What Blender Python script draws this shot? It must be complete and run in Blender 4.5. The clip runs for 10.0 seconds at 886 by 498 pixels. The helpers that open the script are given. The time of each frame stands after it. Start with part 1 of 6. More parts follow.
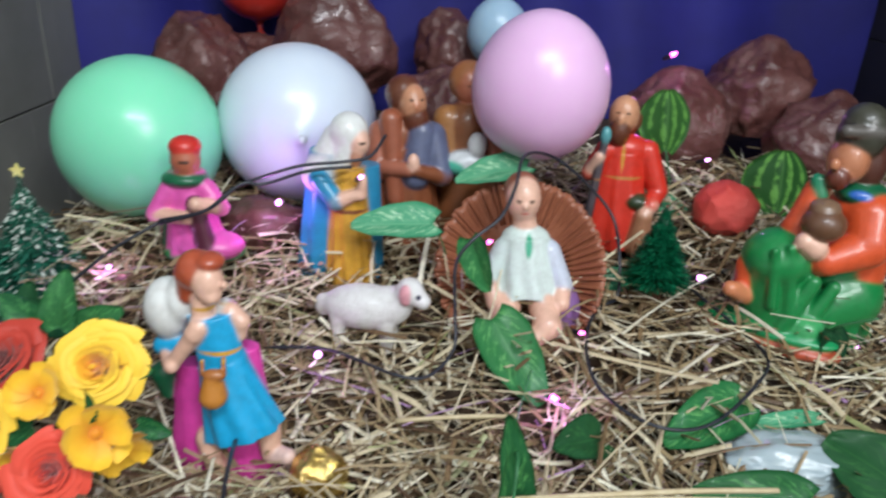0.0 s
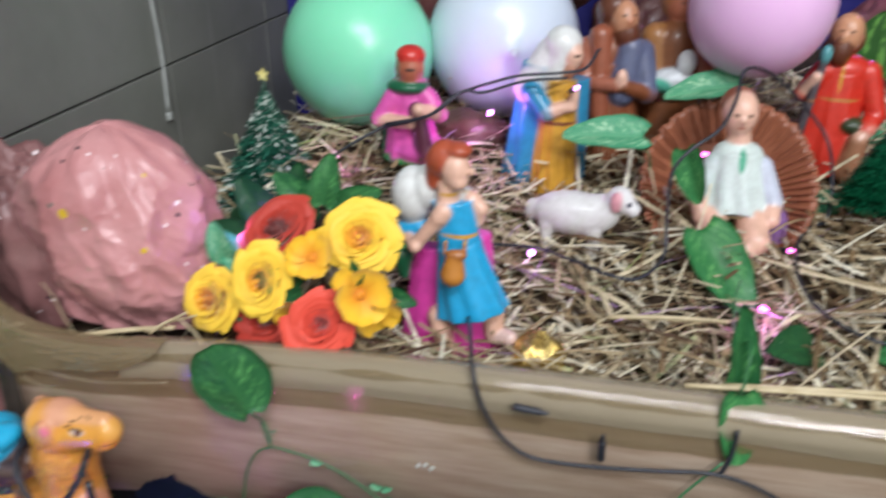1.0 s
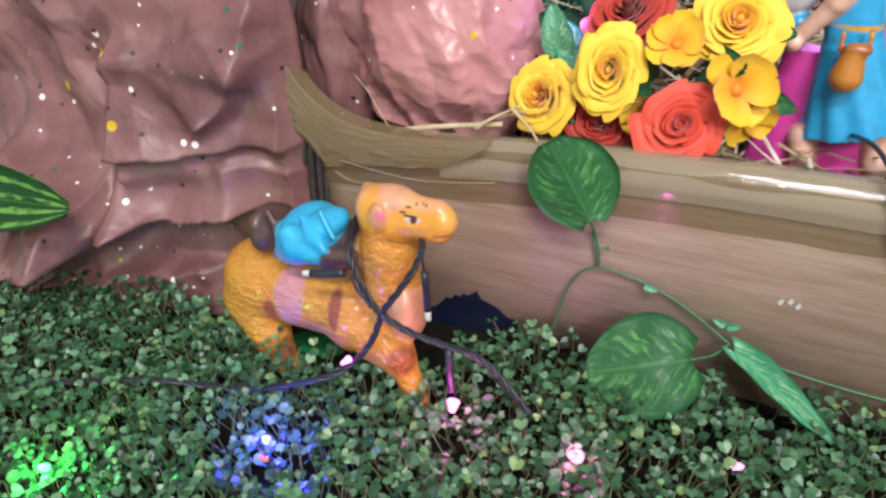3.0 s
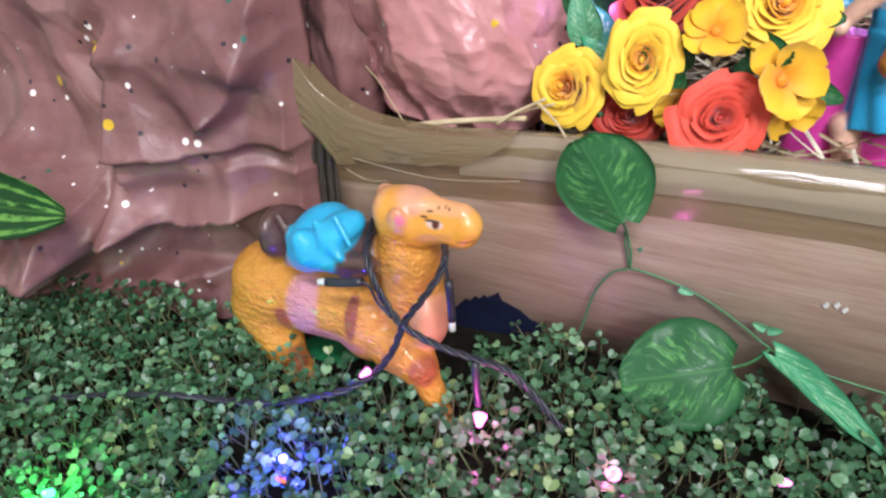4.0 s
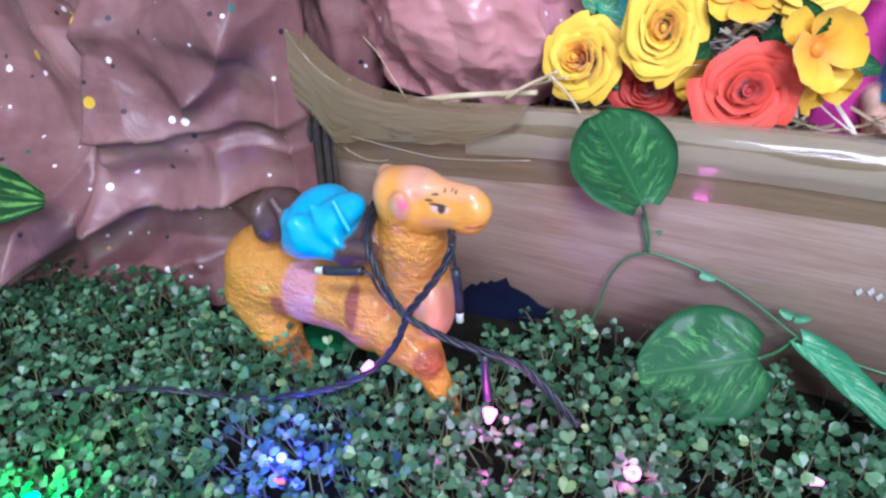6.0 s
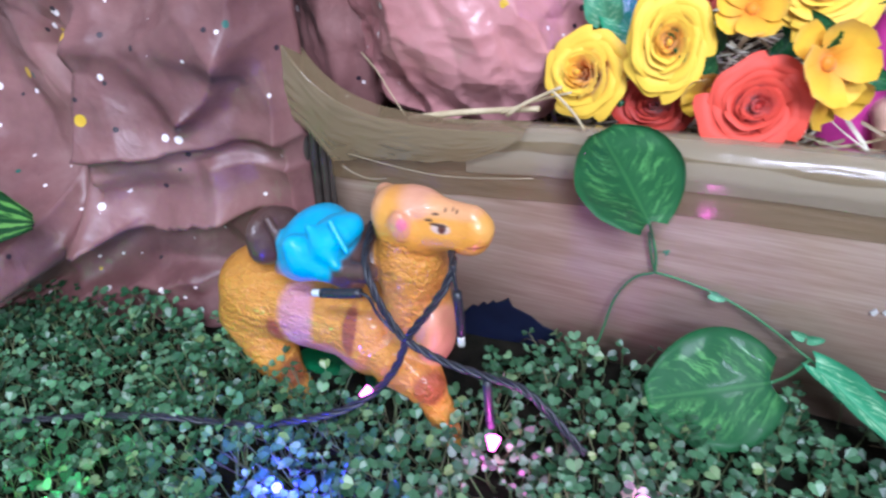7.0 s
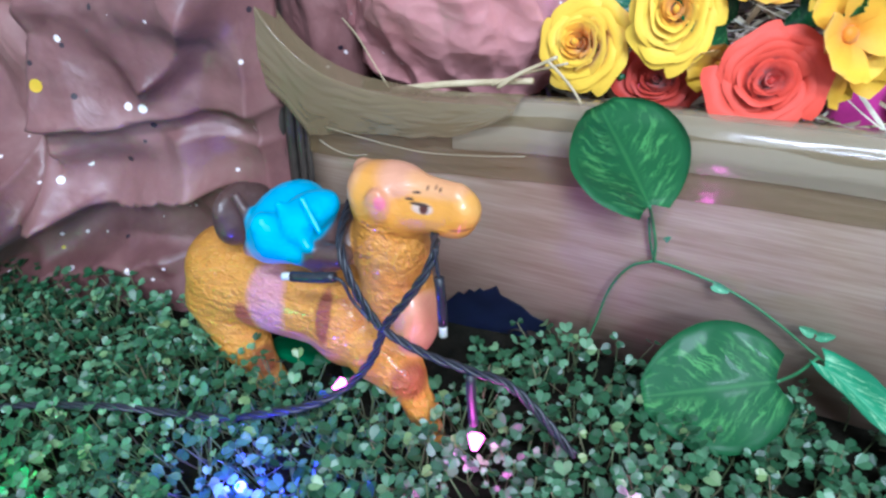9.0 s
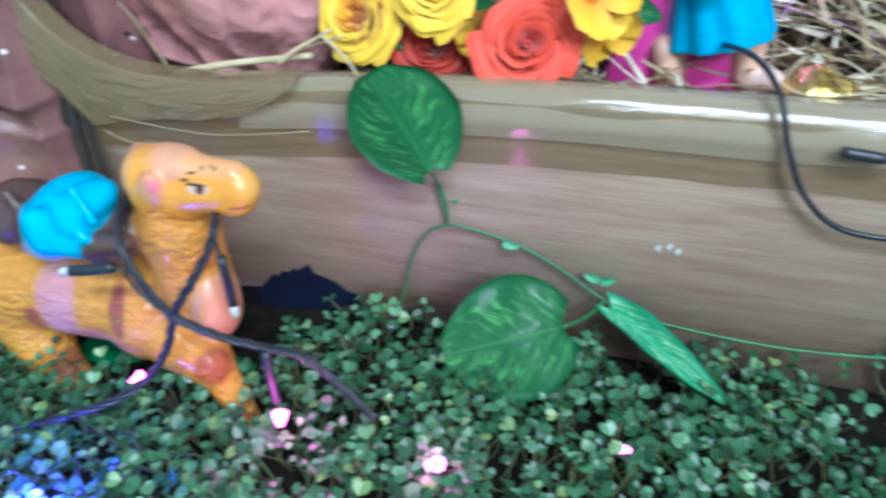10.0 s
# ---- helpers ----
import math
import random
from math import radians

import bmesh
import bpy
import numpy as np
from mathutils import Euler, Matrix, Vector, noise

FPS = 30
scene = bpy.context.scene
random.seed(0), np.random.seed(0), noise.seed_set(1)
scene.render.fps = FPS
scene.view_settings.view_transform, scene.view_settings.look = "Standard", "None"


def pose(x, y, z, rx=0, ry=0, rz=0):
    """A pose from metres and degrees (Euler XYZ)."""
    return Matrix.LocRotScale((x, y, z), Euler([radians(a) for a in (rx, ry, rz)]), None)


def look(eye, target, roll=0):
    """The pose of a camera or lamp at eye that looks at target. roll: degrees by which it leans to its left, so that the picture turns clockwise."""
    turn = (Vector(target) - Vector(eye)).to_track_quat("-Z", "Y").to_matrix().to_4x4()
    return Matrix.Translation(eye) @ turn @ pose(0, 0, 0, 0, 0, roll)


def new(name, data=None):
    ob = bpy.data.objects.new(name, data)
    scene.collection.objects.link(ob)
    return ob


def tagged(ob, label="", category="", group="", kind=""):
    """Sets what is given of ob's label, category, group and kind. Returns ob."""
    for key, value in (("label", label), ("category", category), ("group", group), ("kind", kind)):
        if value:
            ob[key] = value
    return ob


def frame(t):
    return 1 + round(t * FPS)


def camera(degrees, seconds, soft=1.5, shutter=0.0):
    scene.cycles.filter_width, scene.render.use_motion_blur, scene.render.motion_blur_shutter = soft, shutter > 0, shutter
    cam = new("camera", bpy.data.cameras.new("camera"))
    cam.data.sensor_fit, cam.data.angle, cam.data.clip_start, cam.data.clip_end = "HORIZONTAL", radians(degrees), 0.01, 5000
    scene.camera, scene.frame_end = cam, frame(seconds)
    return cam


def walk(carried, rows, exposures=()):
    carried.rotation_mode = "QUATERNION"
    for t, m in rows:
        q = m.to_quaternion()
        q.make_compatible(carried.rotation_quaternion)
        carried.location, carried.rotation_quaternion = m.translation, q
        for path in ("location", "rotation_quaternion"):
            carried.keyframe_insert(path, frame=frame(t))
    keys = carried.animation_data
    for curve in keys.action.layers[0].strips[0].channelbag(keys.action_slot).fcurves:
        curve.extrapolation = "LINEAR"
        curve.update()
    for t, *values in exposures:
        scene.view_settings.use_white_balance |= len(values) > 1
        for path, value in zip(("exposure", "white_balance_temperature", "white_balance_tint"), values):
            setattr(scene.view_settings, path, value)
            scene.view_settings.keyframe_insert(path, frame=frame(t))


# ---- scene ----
cam = camera(62.1, 10.0, soft=2.4, shutter=0.5)
PATH = [
    (0, (0.0, -0.017, 0.469), (0.001, 1.821, -0.32), 2.4),
    (0.5, (-0.038, -0.055, 0.462), (-0.175, 1.758, -0.373), 3.5),
    (1, (-0.094, -0.091, 0.437), (-0.415, 1.656, -0.482), 1.1),
    (1.5, (-0.143, -0.135, 0.417), (-0.654, 1.537, -0.554), -1.4),
    (2, (-0.168, -0.15, 0.381), (-0.814, 1.429, -0.663), -2.1),
    (2.5, (-0.215, -0.132, 0.335), (-0.959, 1.355, -0.777), -3.2),
    (2.7, (-0.232, -0.12, 0.318), (-0.953, 1.377, -0.795), -2.3),
    (3.8, (-0.281, -0.077, 0.307), (-0.975, 1.372, -0.884), -3.5),
    (4, (-0.287, -0.073, 0.31), (-0.981, 1.383, -0.873), -3.3),
    (4.5, (-0.292, -0.068, 0.309), (-1.002, 1.369, -0.888), -3.6),
    (5, (-0.296, -0.057, 0.3), (-0.988, 1.349, -0.943), -3.6),
    (5.5, (-0.306, -0.051, 0.296), (-0.986, 1.356, -0.951), -3.1),
    (5.7, (-0.308, -0.048, 0.297), (-0.992, 1.356, -0.951), -3.6),
    (6.8, (-0.302, -0.032, 0.289), (-0.954, 1.419, -0.925), -3.3),
    (7, (-0.314, -0.029, 0.289), (-0.995, 1.409, -0.922), -3.9),
    (7.5, (-0.326, -0.013, 0.268), (-1.018, 1.403, -0.964), -2.4),
    (8, (-0.33, -0.003, 0.265), (-1.011, 1.419, -0.966), -2.0),
    (8.5, (-0.327, -0.002, 0.262), (-1.008, 1.418, -0.972), -2.5),
    (9, (-0.321, 0.001, 0.261), (-0.977, 1.428, -0.977), -2.5),
    (9.5, (-0.297, 0.003, 0.256), (-0.878, 1.453, -0.993), -2.3),
    (10, (-0.257, 0.009, 0.253), (-0.625, 1.515, -1.01), -0.7),
]
walk(cam, [(t, look(eye, target, roll)) for t, eye, target, roll in PATH],
     [(0.0, -0.2, 6100, 8), (1.0, -0.15, 6200, 12), (2.0, 0.0, 6600, 15), (4.0, 0.15, 6300, 17), (4.6, 0.2, 5900, 21), (5.2, 0.2, 5250, 23), (7.0, 0.2, 5350, 19),
      (7.6, 0.2, 5400, 17), (8.2, 0.2, 5100, 13), (9.0, 0.2, 5100, 8), (10.0, 0.27, 5050, -3)])

# ---- light ----
world = bpy.data.worlds.new("world")
world.use_nodes = True
world.node_tree.nodes["Background"].inputs[0].default_value = (0.75, 0.82, 0.9, 1)
world.node_tree.nodes["Background"].inputs[1].default_value = 0.3
scene.world = world
scene.view_settings.exposure = 0.0


def lamp(name, eye, target, sx, sy, watts, colour):
    d = bpy.data.lights.new(name, "AREA")
    d.shape, d.size, d.size_y, d.energy, d.color = "RECTANGLE", sx, sy, watts, colour
    ob = new(name, d)
    ob.matrix_world = look(eye, target)
    return ob


def spark(name, place, watts, colour, size=0.006):
    d = bpy.data.lights.new(name, "POINT")
    d.energy, d.color, d.shadow_soft_size = watts, colour, size
    ob = new(name, d)
    ob.location = place
    return ob


lamp("ceiling_tube", (0.25, -0.95, 2.2), (0.0, 0.4, 0.0), 1.3, 0.2, 50, (0.95, 0.98, 1.0))
# Added fill from behind and to the right, with no fixture of its own.
lamp("ceiling_panel", (1.2, -1.7, 1.9), (-0.3, 0.4, 0.0), 0.9, 0.5, 52, (1.0, 0.97, 0.95))

# ---- materials ----


def mat(name, build):
    m = bpy.data.materials.new(name)
    m.use_nodes = True
    nt = m.node_tree
    build(nt, nt.nodes["Principled BSDF"])
    return m


def put(nt, kind, **kw):
    n = nt.nodes.new(kind)
    for k, v in kw.items():
        n.inputs[k].default_value = v
    return n


def coords(nt, scale=(1, 1, 1), kind="Object"):
    tc, mp = nt.nodes.new("ShaderNodeTexCoord"), nt.nodes.new("ShaderNodeMapping")
    mp.inputs["Scale"].default_value = scale
    nt.links.new(tc.outputs[kind], mp.inputs["Vector"])
    return mp.outputs["Vector"]


def noisy(nt, vec, scale, detail=4.0, rough=0.6):
    n = put(nt, "ShaderNodeTexNoise", Scale=scale, Detail=detail, Roughness=rough)
    nt.links.new(vec, n.inputs["Vector"])
    return n.outputs["Fac"]


def ramp(nt, fac, *stops):
    r = nt.nodes.new("ShaderNodeValToRGB")
    while len(r.color_ramp.elements) < len(stops):
        r.color_ramp.elements.new(0.5)
    for e, (p, c) in zip(r.color_ramp.elements, stops):
        e.position, e.color = p, (*c, 1)
    nt.links.new(fac, r.inputs["Fac"])
    return r.outputs["Color"]


def mixed(nt, fac, a, b, blend="MIX"):
    n = nt.nodes.new("ShaderNodeMix")
    n.data_type, n.blend_type = "RGBA", blend
    for sock, v in ((n.inputs[0], fac), (n.inputs[6], a), (n.inputs[7], b)):
        if isinstance(v, (int, float)):
            sock.default_value = v
        elif isinstance(v, tuple):
            sock.default_value = (*v, 1)
        else:
            nt.links.new(v, sock)
    return n.outputs[2]


def arith(nt, op, a, b):
    n = nt.nodes.new("ShaderNodeMath")
    n.operation = op
    for sock, v in ((n.inputs[0], a), (n.inputs[1], b)):
        if isinstance(v, (int, float)):
            sock.default_value = v
        else:
            nt.links.new(v, sock)
    return n.outputs[0]


def bump(nt, p, height, strength, distance=0.002):
    b = put(nt, "ShaderNodeBump", Strength=strength, Distance=distance)
    nt.links.new(height, b.inputs["Height"])
    nt.links.new(b.outputs["Normal"], p.inputs["Normal"])


def base(nt, p, colour, rough, metal=0.0, coat=0.0):
    if isinstance(colour, tuple):
        p.inputs["Base Color"].default_value = (*colour, 1)
    else:
        nt.links.new(colour, p.inputs["Base Color"])
    if isinstance(rough, (int, float)):
        p.inputs["Roughness"].default_value = rough
    else:
        nt.links.new(rough, p.inputs["Roughness"])
    p.inputs["Metallic"].default_value = metal
    p.inputs["Coat Weight"].default_value = coat


def plain(name, a, b, scale, rough, bumpiness=0.0, metal=0.0, coat=0.0, kind="Object", gloss=0.5):
    """Two tones of one colour mottled by noise, with a fine relief."""
    def build(nt, p):
        v = coords(nt, kind=kind)
        n = noisy(nt, v, scale)
        base(nt, p, ramp(nt, n, (0.3, a), (0.7, b)), rough, metal, coat)
        p.inputs["Specular IOR Level"].default_value = gloss
        if bumpiness:
            bump(nt, p, noisy(nt, v, scale * 6), bumpiness)
    return mat(name, build)


def painted_plaster(name, scale, strength, rough=0.28):
    """Gloss paint over cast plaster; the colours are those of the brushed-on paint."""
    def build(nt, p):
        a = nt.nodes.new("ShaderNodeAttribute")
        a.attribute_name = "paint"
        v = coords(nt)
        n = noisy(nt, v, 90, 5)
        c = mixed(nt, 0.35, a.outputs["Color"], ramp(nt, n, (0.3, (0.55, 0.5, 0.48)), (0.6, (1, 1, 1))), "MULTIPLY")
        base(nt, p, c, ramp(nt, noisy(nt, v, 40), (0.3, (rough,) * 3), (0.7, (rough + 0.2,) * 3)), 0, 0.25)
        p.inputs["Coat Roughness"].default_value = 0.15
        bump(nt, p, noisy(nt, v, scale, 3), strength, 0.0015)
    return mat(name, build)


def fur_plaster():
    def build(nt, p):
        a = nt.nodes.new("ShaderNodeAttribute")
        a.attribute_name = "paint"
        v = coords(nt, (0.62, 1, 1.45))
        v2 = mixed(nt, 0.012, v, put(nt, "ShaderNodeTexNoise", Scale=60.0).outputs["Color"], "ADD")
        w = put(nt, "ShaderNodeTexVoronoi", Scale=165.0)
        nt.links.new(v2, w.inputs["Vector"])
        tuft = arith(nt, "MULTIPLY", w.outputs["Distance"], a.outputs["Alpha"])
        hatch = ramp(nt, tuft, (0.0, (1, 1, 1)), (0.75, (0.72, 0.56, 0.4)))
        c = mixed(nt, 0.48, a.outputs["Color"], hatch, "MULTIPLY")
        c = mixed(nt, 0.4, c, ramp(nt, noisy(nt, v, 30), (0.35, (0.8, 0.68, 0.55)), (0.6, (1, 1, 1))), "MULTIPLY")
        base(nt, p, c, 0.40, 0, 0.3)
        p.inputs["Coat Roughness"].default_value = 0.12
        bump(nt, p, arith(nt, "SUBTRACT", arith(nt, "MULTIPLY", noisy(nt, v, 55, 3), 0.9), tuft), 0.85, 0.0024)
    return mat("camel_plaster", build)


def crumpled(name, a, b, rough, dots=False, streak=(0.5, 0.36, 0.33), kind="Object", wrinkle=11.0, relief=0.22, coat=0.04):
    """Paint-washed kraft paper with creases."""
    def build(nt, p):
        v = coords(nt, kind=kind)
        n = noisy(nt, v, 9, 6)
        c = ramp(nt, n, (0.3, a), (0.68, b))
        fine = noisy(nt, coords(nt, (6, 6, 9), kind), 3, 7)
        c = mixed(nt, ramp(nt, fine, (0.5, (0, 0, 0)), (0.75, (0.2, 0.2, 0.2))), c, streak)
        if dots:
            for scale, size, col in ((33, 0.115, (0.9, 0.8, 0.8)), (47, 0.09, (0.85, 0.75, 0.75)), (41, 0.10, (0.03, 0.02, 0.03)), (19, 0.095, (0.62, 0.4, 0.02)), (23, 0.07, (0.02, 0.12, 0.09))):
                w = put(nt, "ShaderNodeTexVoronoi", Scale=float(scale))
                nt.links.new(v, w.inputs["Vector"])
                near = arith(nt, "LESS_THAN", w.outputs["Distance"], size)
                some = arith(nt, "LESS_THAN", noisy(nt, v, scale * 0.31), 0.50)
                c = mixed(nt, arith(nt, "MULTIPLY", near, some), c, col)
        base(nt, p, c, ramp(nt, noisy(nt, v, 20), (0.3, (rough,) * 3), (0.7, (rough + 0.2,) * 3)), 0, coat)
        rough_v = mixed(nt, 0.06, v, put(nt, "ShaderNodeTexNoise", Scale=14.0).outputs["Color"], "ADD")
        ridge = arith(nt, "ABSOLUTE", arith(nt, "SUBTRACT", noisy(nt, rough_v, wrinkle, 3, 0.5), 0.5), 0)
        fine_ridge = arith(nt, "ABSOLUTE", arith(nt, "SUBTRACT", noisy(nt, rough_v, wrinkle * 2.7, 3, 0.5), 0.5), 0)
        height = arith(nt, "ADD", arith(nt, "MULTIPLY", ridge, -2.0), arith(nt, "MULTIPLY", fine_ridge, -0.8))
        height = arith(nt, "ADD", height, arith(nt, "MULTIPLY", noisy(nt, v, 60, 6), 0.25))
        bump(nt, p, height, relief, 0.008)
    return mat(name, build)


def leafy(name, dark, light, amount=0.5, feather=True):
    """Glossy artificial leaf: a midrib, and pale flecks that run out from it."""
    def build(nt, p):
        uv = nt.nodes.new("ShaderNodeTexCoord").outputs["UV"]
        sep = nt.nodes.new("ShaderNodeSeparateXYZ")
        nt.links.new(uv, sep.inputs[0])
        across = arith(nt, "ABSOLUTE", arith(nt, "SUBTRACT", sep.outputs[0], 0.5), 0)
        slant = arith(nt, "ADD", arith(nt, "MULTIPLY", sep.outputs[1], 11.0), arith(nt, "MULTIPLY", across, -9.0))
        slant = arith(nt, "ADD", slant, arith(nt, "MULTIPLY", noisy(nt, uv, 5), 2.4))
        if not feather:
            slant = arith(nt, "ADD", arith(nt, "MULTIPLY", sep.outputs[0], 9.0), arith(nt, "MULTIPLY", noisy(nt, uv, 6, 4), 1.3))
        wave = arith(nt, "SINE", arith(nt, "MULTIPLY", slant, 6.283 * 0.5), 0)
        fleck = arith(nt, "MULTIPLY", ramp(nt, wave, (0.1, (0, 0, 0)), (0.7, (1, 1, 1))), ramp(nt, noisy(nt, uv, 5, 6), (0.40, (0, 0, 0)), (0.58, (1, 1, 1))))
        if feather:
            along = nt.nodes.new("ShaderNodeCombineXYZ")
            nt.links.new(arith(nt, "MULTIPLY", slant, 1.1), along.inputs[0])
            nt.links.new(arith(nt, "MULTIPLY", sep.outputs[0], 3.0), along.inputs[1])
            streak = ramp(nt, noisy(nt, along.outputs[0], 1.15, 6, 0.68), (0.50, (0, 0, 0)), (0.60, (1, 1, 1)))
            band = ramp(nt, across, (0.03, (0.05, 0.05, 0.05)), (0.14, (1, 1, 1)), (0.33, (1, 1, 1)), (0.42, (0.0, 0.0, 0.0)))
            fleck = arith(nt, "MULTIPLY", arith(nt, "MULTIPLY", streak, band), 0.75)
        fleck = arith(nt, "MULTIPLY", fleck, amount * 1.5)
        rib = ramp(nt, across, (0.0, (1, 1, 1)), (0.025, (0, 0, 0)))
        inf = nt.nodes.new("ShaderNodeObjectInfo")
        d2 = mixed(nt, arith(nt, "MULTIPLY", inf.outputs["Random"], 0.22), dark, light)
        c = mixed(nt, fleck, d2, light)
        c = mixed(nt, arith(nt, "MULTIPLY", rib, 0.28), c, light)
        base(nt, p, c, 0.5, 0, 0.04)
        p.inputs["Specular IOR Level"].default_value = 0.18
        bump(nt, p, wave, 0.10, 0.001)
    return mat(name, build)


def islands(name, stops, rough):
    """Each loose blade takes a shade of its own."""
    def build(nt, p):
        g = nt.nodes.new("ShaderNodeNewGeometry")
        c = ramp(nt, g.outputs["Random Per Island"], *stops)
        n = noisy(nt, coords(nt), 120, 3)
        c = mixed(nt, 0.4, c, ramp(nt, n, (0.35, (0.5, 0.5, 0.5)), (0.65, (1, 1, 1))), "MULTIPLY")
        base(nt, p, c, rough)
    return mat(name, build)


def latex(name, colour):
    def build(nt, p):
        v = coords(nt)
        c = mixed(nt, 0.25, colour, ramp(nt, noisy(nt, v, 5), (0.3, tuple(0.8 * k for k in colour)), (0.7, colour)))
        base(nt, p, c, 0.3, 0, 0.1)
        p.inputs["Subsurface Weight"].default_value = 0.6
        p.inputs["Subsurface Scale"].default_value = 0.05
        p.inputs["Subsurface Radius"].default_value = (1.0, 1.0, 1.0)
        bump(nt, p, noisy(nt, v, 300), 0.03)
    return mat(name, build)


def glow(name, colour, strength):
    def build(nt, p):
        base(nt, p, colour, 0.2)
        p.inputs["Emission Color"].default_value = (*colour, 1)
        p.inputs["Emission Strength"].default_value = strength
    return mat(name, build)


def wood(name, a, b, c):
    def build(nt, p):
        v = coords(nt, (1.2, 14, 14))
        grain = noisy(nt, v, 7, 8, 0.65)
        broad = noisy(nt, coords(nt, (1, 3, 3)), 4, 3)
        col = ramp(nt, grain, (0.3, a), (0.5, b), (0.72, c))
        col = mixed(nt, 0.5, col, ramp(nt, broad, (0.3, (0.6, 0.55, 0.5)), (0.7, (1, 1, 1))), "MULTIPLY")
        fine = noisy(nt, coords(nt, (4, 120, 120)), 5, 3)
        col = mixed(nt, 0.25, col, ramp(nt, fine, (0.4, (0.5, 0.45, 0.4)), (0.6, (1, 1, 1))), "MULTIPLY")
        base(nt, p, col, 0.38, 0, 0.2)
        bump(nt, p, fine, 0.08, 0.0005)
    return mat(name, build)


def film(name, colour, see, rough=0.12, ripple=0.35):
    def build(nt, p):
        base(nt, p, colour, rough, 0, 0.6)
        v = coords(nt, (5, 16, 22))
        p.inputs["Alpha"].default_value = 1 - see
        p.inputs["Coat Roughness"].default_value = 0.08
        bump(nt, p, noisy(nt, v, 5, 5), ripple, 0.003)
    return mat(name, build)


def petal_mat(name, inner, outer):
    def build(nt, p):
        uv = nt.nodes.new("ShaderNodeTexCoord").outputs["UV"]
        sep = nt.nodes.new("ShaderNodeSeparateXYZ")
        nt.links.new(uv, sep.inputs[0])
        inf = nt.nodes.new("ShaderNodeObjectInfo")
        c = ramp(nt, sep.outputs[1], (0.0, inner), (0.75, outer))
        c = mixed(nt, 0.5, c, ramp(nt, inf.outputs["Random"], (0.0, (0.9, 0.84, 0.78)), (1.0, (1, 1, 1))), "MULTIPLY")
        c = mixed(nt, 0.3, c, ramp(nt, noisy(nt, uv, 14, 5), (0.3, (0.82, 0.74, 0.66)), (0.65, (1, 1, 1))), "MULTIPLY")
        base(nt, p, c, 0.6)
        p.inputs["Sheen Weight"].default_value = 0.3
        bump(nt, p, noisy(nt, uv, 22, 4), 0.15, 0.001)
    return mat(name, build)


def tiles():
    def build(nt, p):
        v = coords(nt)
        n = noisy(nt, v, 3.5, 6)
        c = ramp(nt, n, (0.3, (0.15, 0.155, 0.135)), (0.7, (0.235, 0.24, 0.215)))
        drip = noisy(nt, coords(nt, (1, 14, 0.8)), 2.2, 3)
        c = mixed(nt, ramp(nt, drip, (0.62, (0, 0, 0)), (0.74, (0.5, 0.5, 0.5))), c, (0.36, 0.37, 0.34))
        base(nt, p, c, ramp(nt, noisy(nt, v, 9), (0.3, (0.35,) * 3), (0.7, (0.55,) * 3)))
        bump(nt, p, noisy(nt, v, 60, 4), 0.1)
    return mat("wall_tile", build)


PLASTER, SMOOTH, FUR = painted_plaster("painted_plaster", 140, 0.25), painted_plaster("smooth_plaster", 60, 0.12), fur_plaster()
WOOL = painted_plaster("woolly_plaster", 330, 0.8, 0.45)
PAPER = crumpled("mauve_paper", (0.135, 0.056, 0.056), (0.31, 0.150, 0.142), 0.34, True)
EGG = crumpled("pink_brown_paper", (0.43, 0.17, 0.17), (0.61, 0.305, 0.305), 0.26, True, (0.66, 0.40, 0.40), wrinkle=10.0, relief=0.14, coat=0.12)
BROWN = crumpled("brown_paper", (0.06, 0.020, 0.018), (0.14, 0.054, 0.047), 0.25, False, (0.42, 0.28, 0.26), wrinkle=15.0, relief=0.5, coat=0.3)
REDPAPER = crumpled("red_paper", (0.62, 0.05, 0.04), (0.78, 0.1, 0.08), 0.4, False, (0.85, 0.25, 0.2), wrinkle=26.0, relief=0.5)
WOOD = wood("brown_wood", (0.38, 0.27, 0.19), (0.48, 0.365, 0.275), (0.55, 0.445, 0.355))
TAPE = film("parcel_tape", (0.21, 0.15, 0.065), 0.5)
CRINKLED = film("crinkled_tape", (0.23, 0.175, 0.095), 0.28, 0.10, 0.08)
TIGHT = film("tight_tape", (0.42, 0.36, 0.25), 0.45, 0.07)
POLY = film("pale_plastic", (0.55, 0.68, 0.74), 0.35, 0.2)
LEAF = leafy("variegated_leaf", (0.006, 0.068, 0.024), (0.10, 0.32, 0.09), 0.66)
LEAFPALE = leafy("pale_leaf", (0.03, 0.25, 0.12), (0.42, 0.66, 0.42), 0.7)
LEAFBRIGHT = leafy("bright_leaf", (0.010, 0.120, 0.035), (0.16, 0.42, 0.13), 0.6)
LEAFDARK = leafy("dark_leaf", (0.006, 0.045, 0.02), (0.06, 0.2, 0.05), 0.3)
STRIPED = leafy("striped_leaf", (0.006, 0.05, 0.012), (0.12, 0.3, 0.06), 1.0, False)
STEM = plain("green_stem", (0.03, 0.14, 0.05), (0.06, 0.22, 0.09), 60, 0.4)
SPROUT = islands("sprout_leaf", [(0.0, (0.012, 0.052, 0.020)), (0.35, (0.027, 0.098, 0.040)), (0.7, (0.068, 0.185, 0.086)), (0.92, (0.15, 0.31, 0.165)), (1.0, (0.19, 0.29, 0.10))], 0.36)
SPROUTSTEM = islands("sprout_stem", [(0.0, (0.16, 0.22, 0.09)), (0.6, (0.22, 0.3, 0.14)), (1.0, (0.22, 0.17, 0.1))], 0.5)
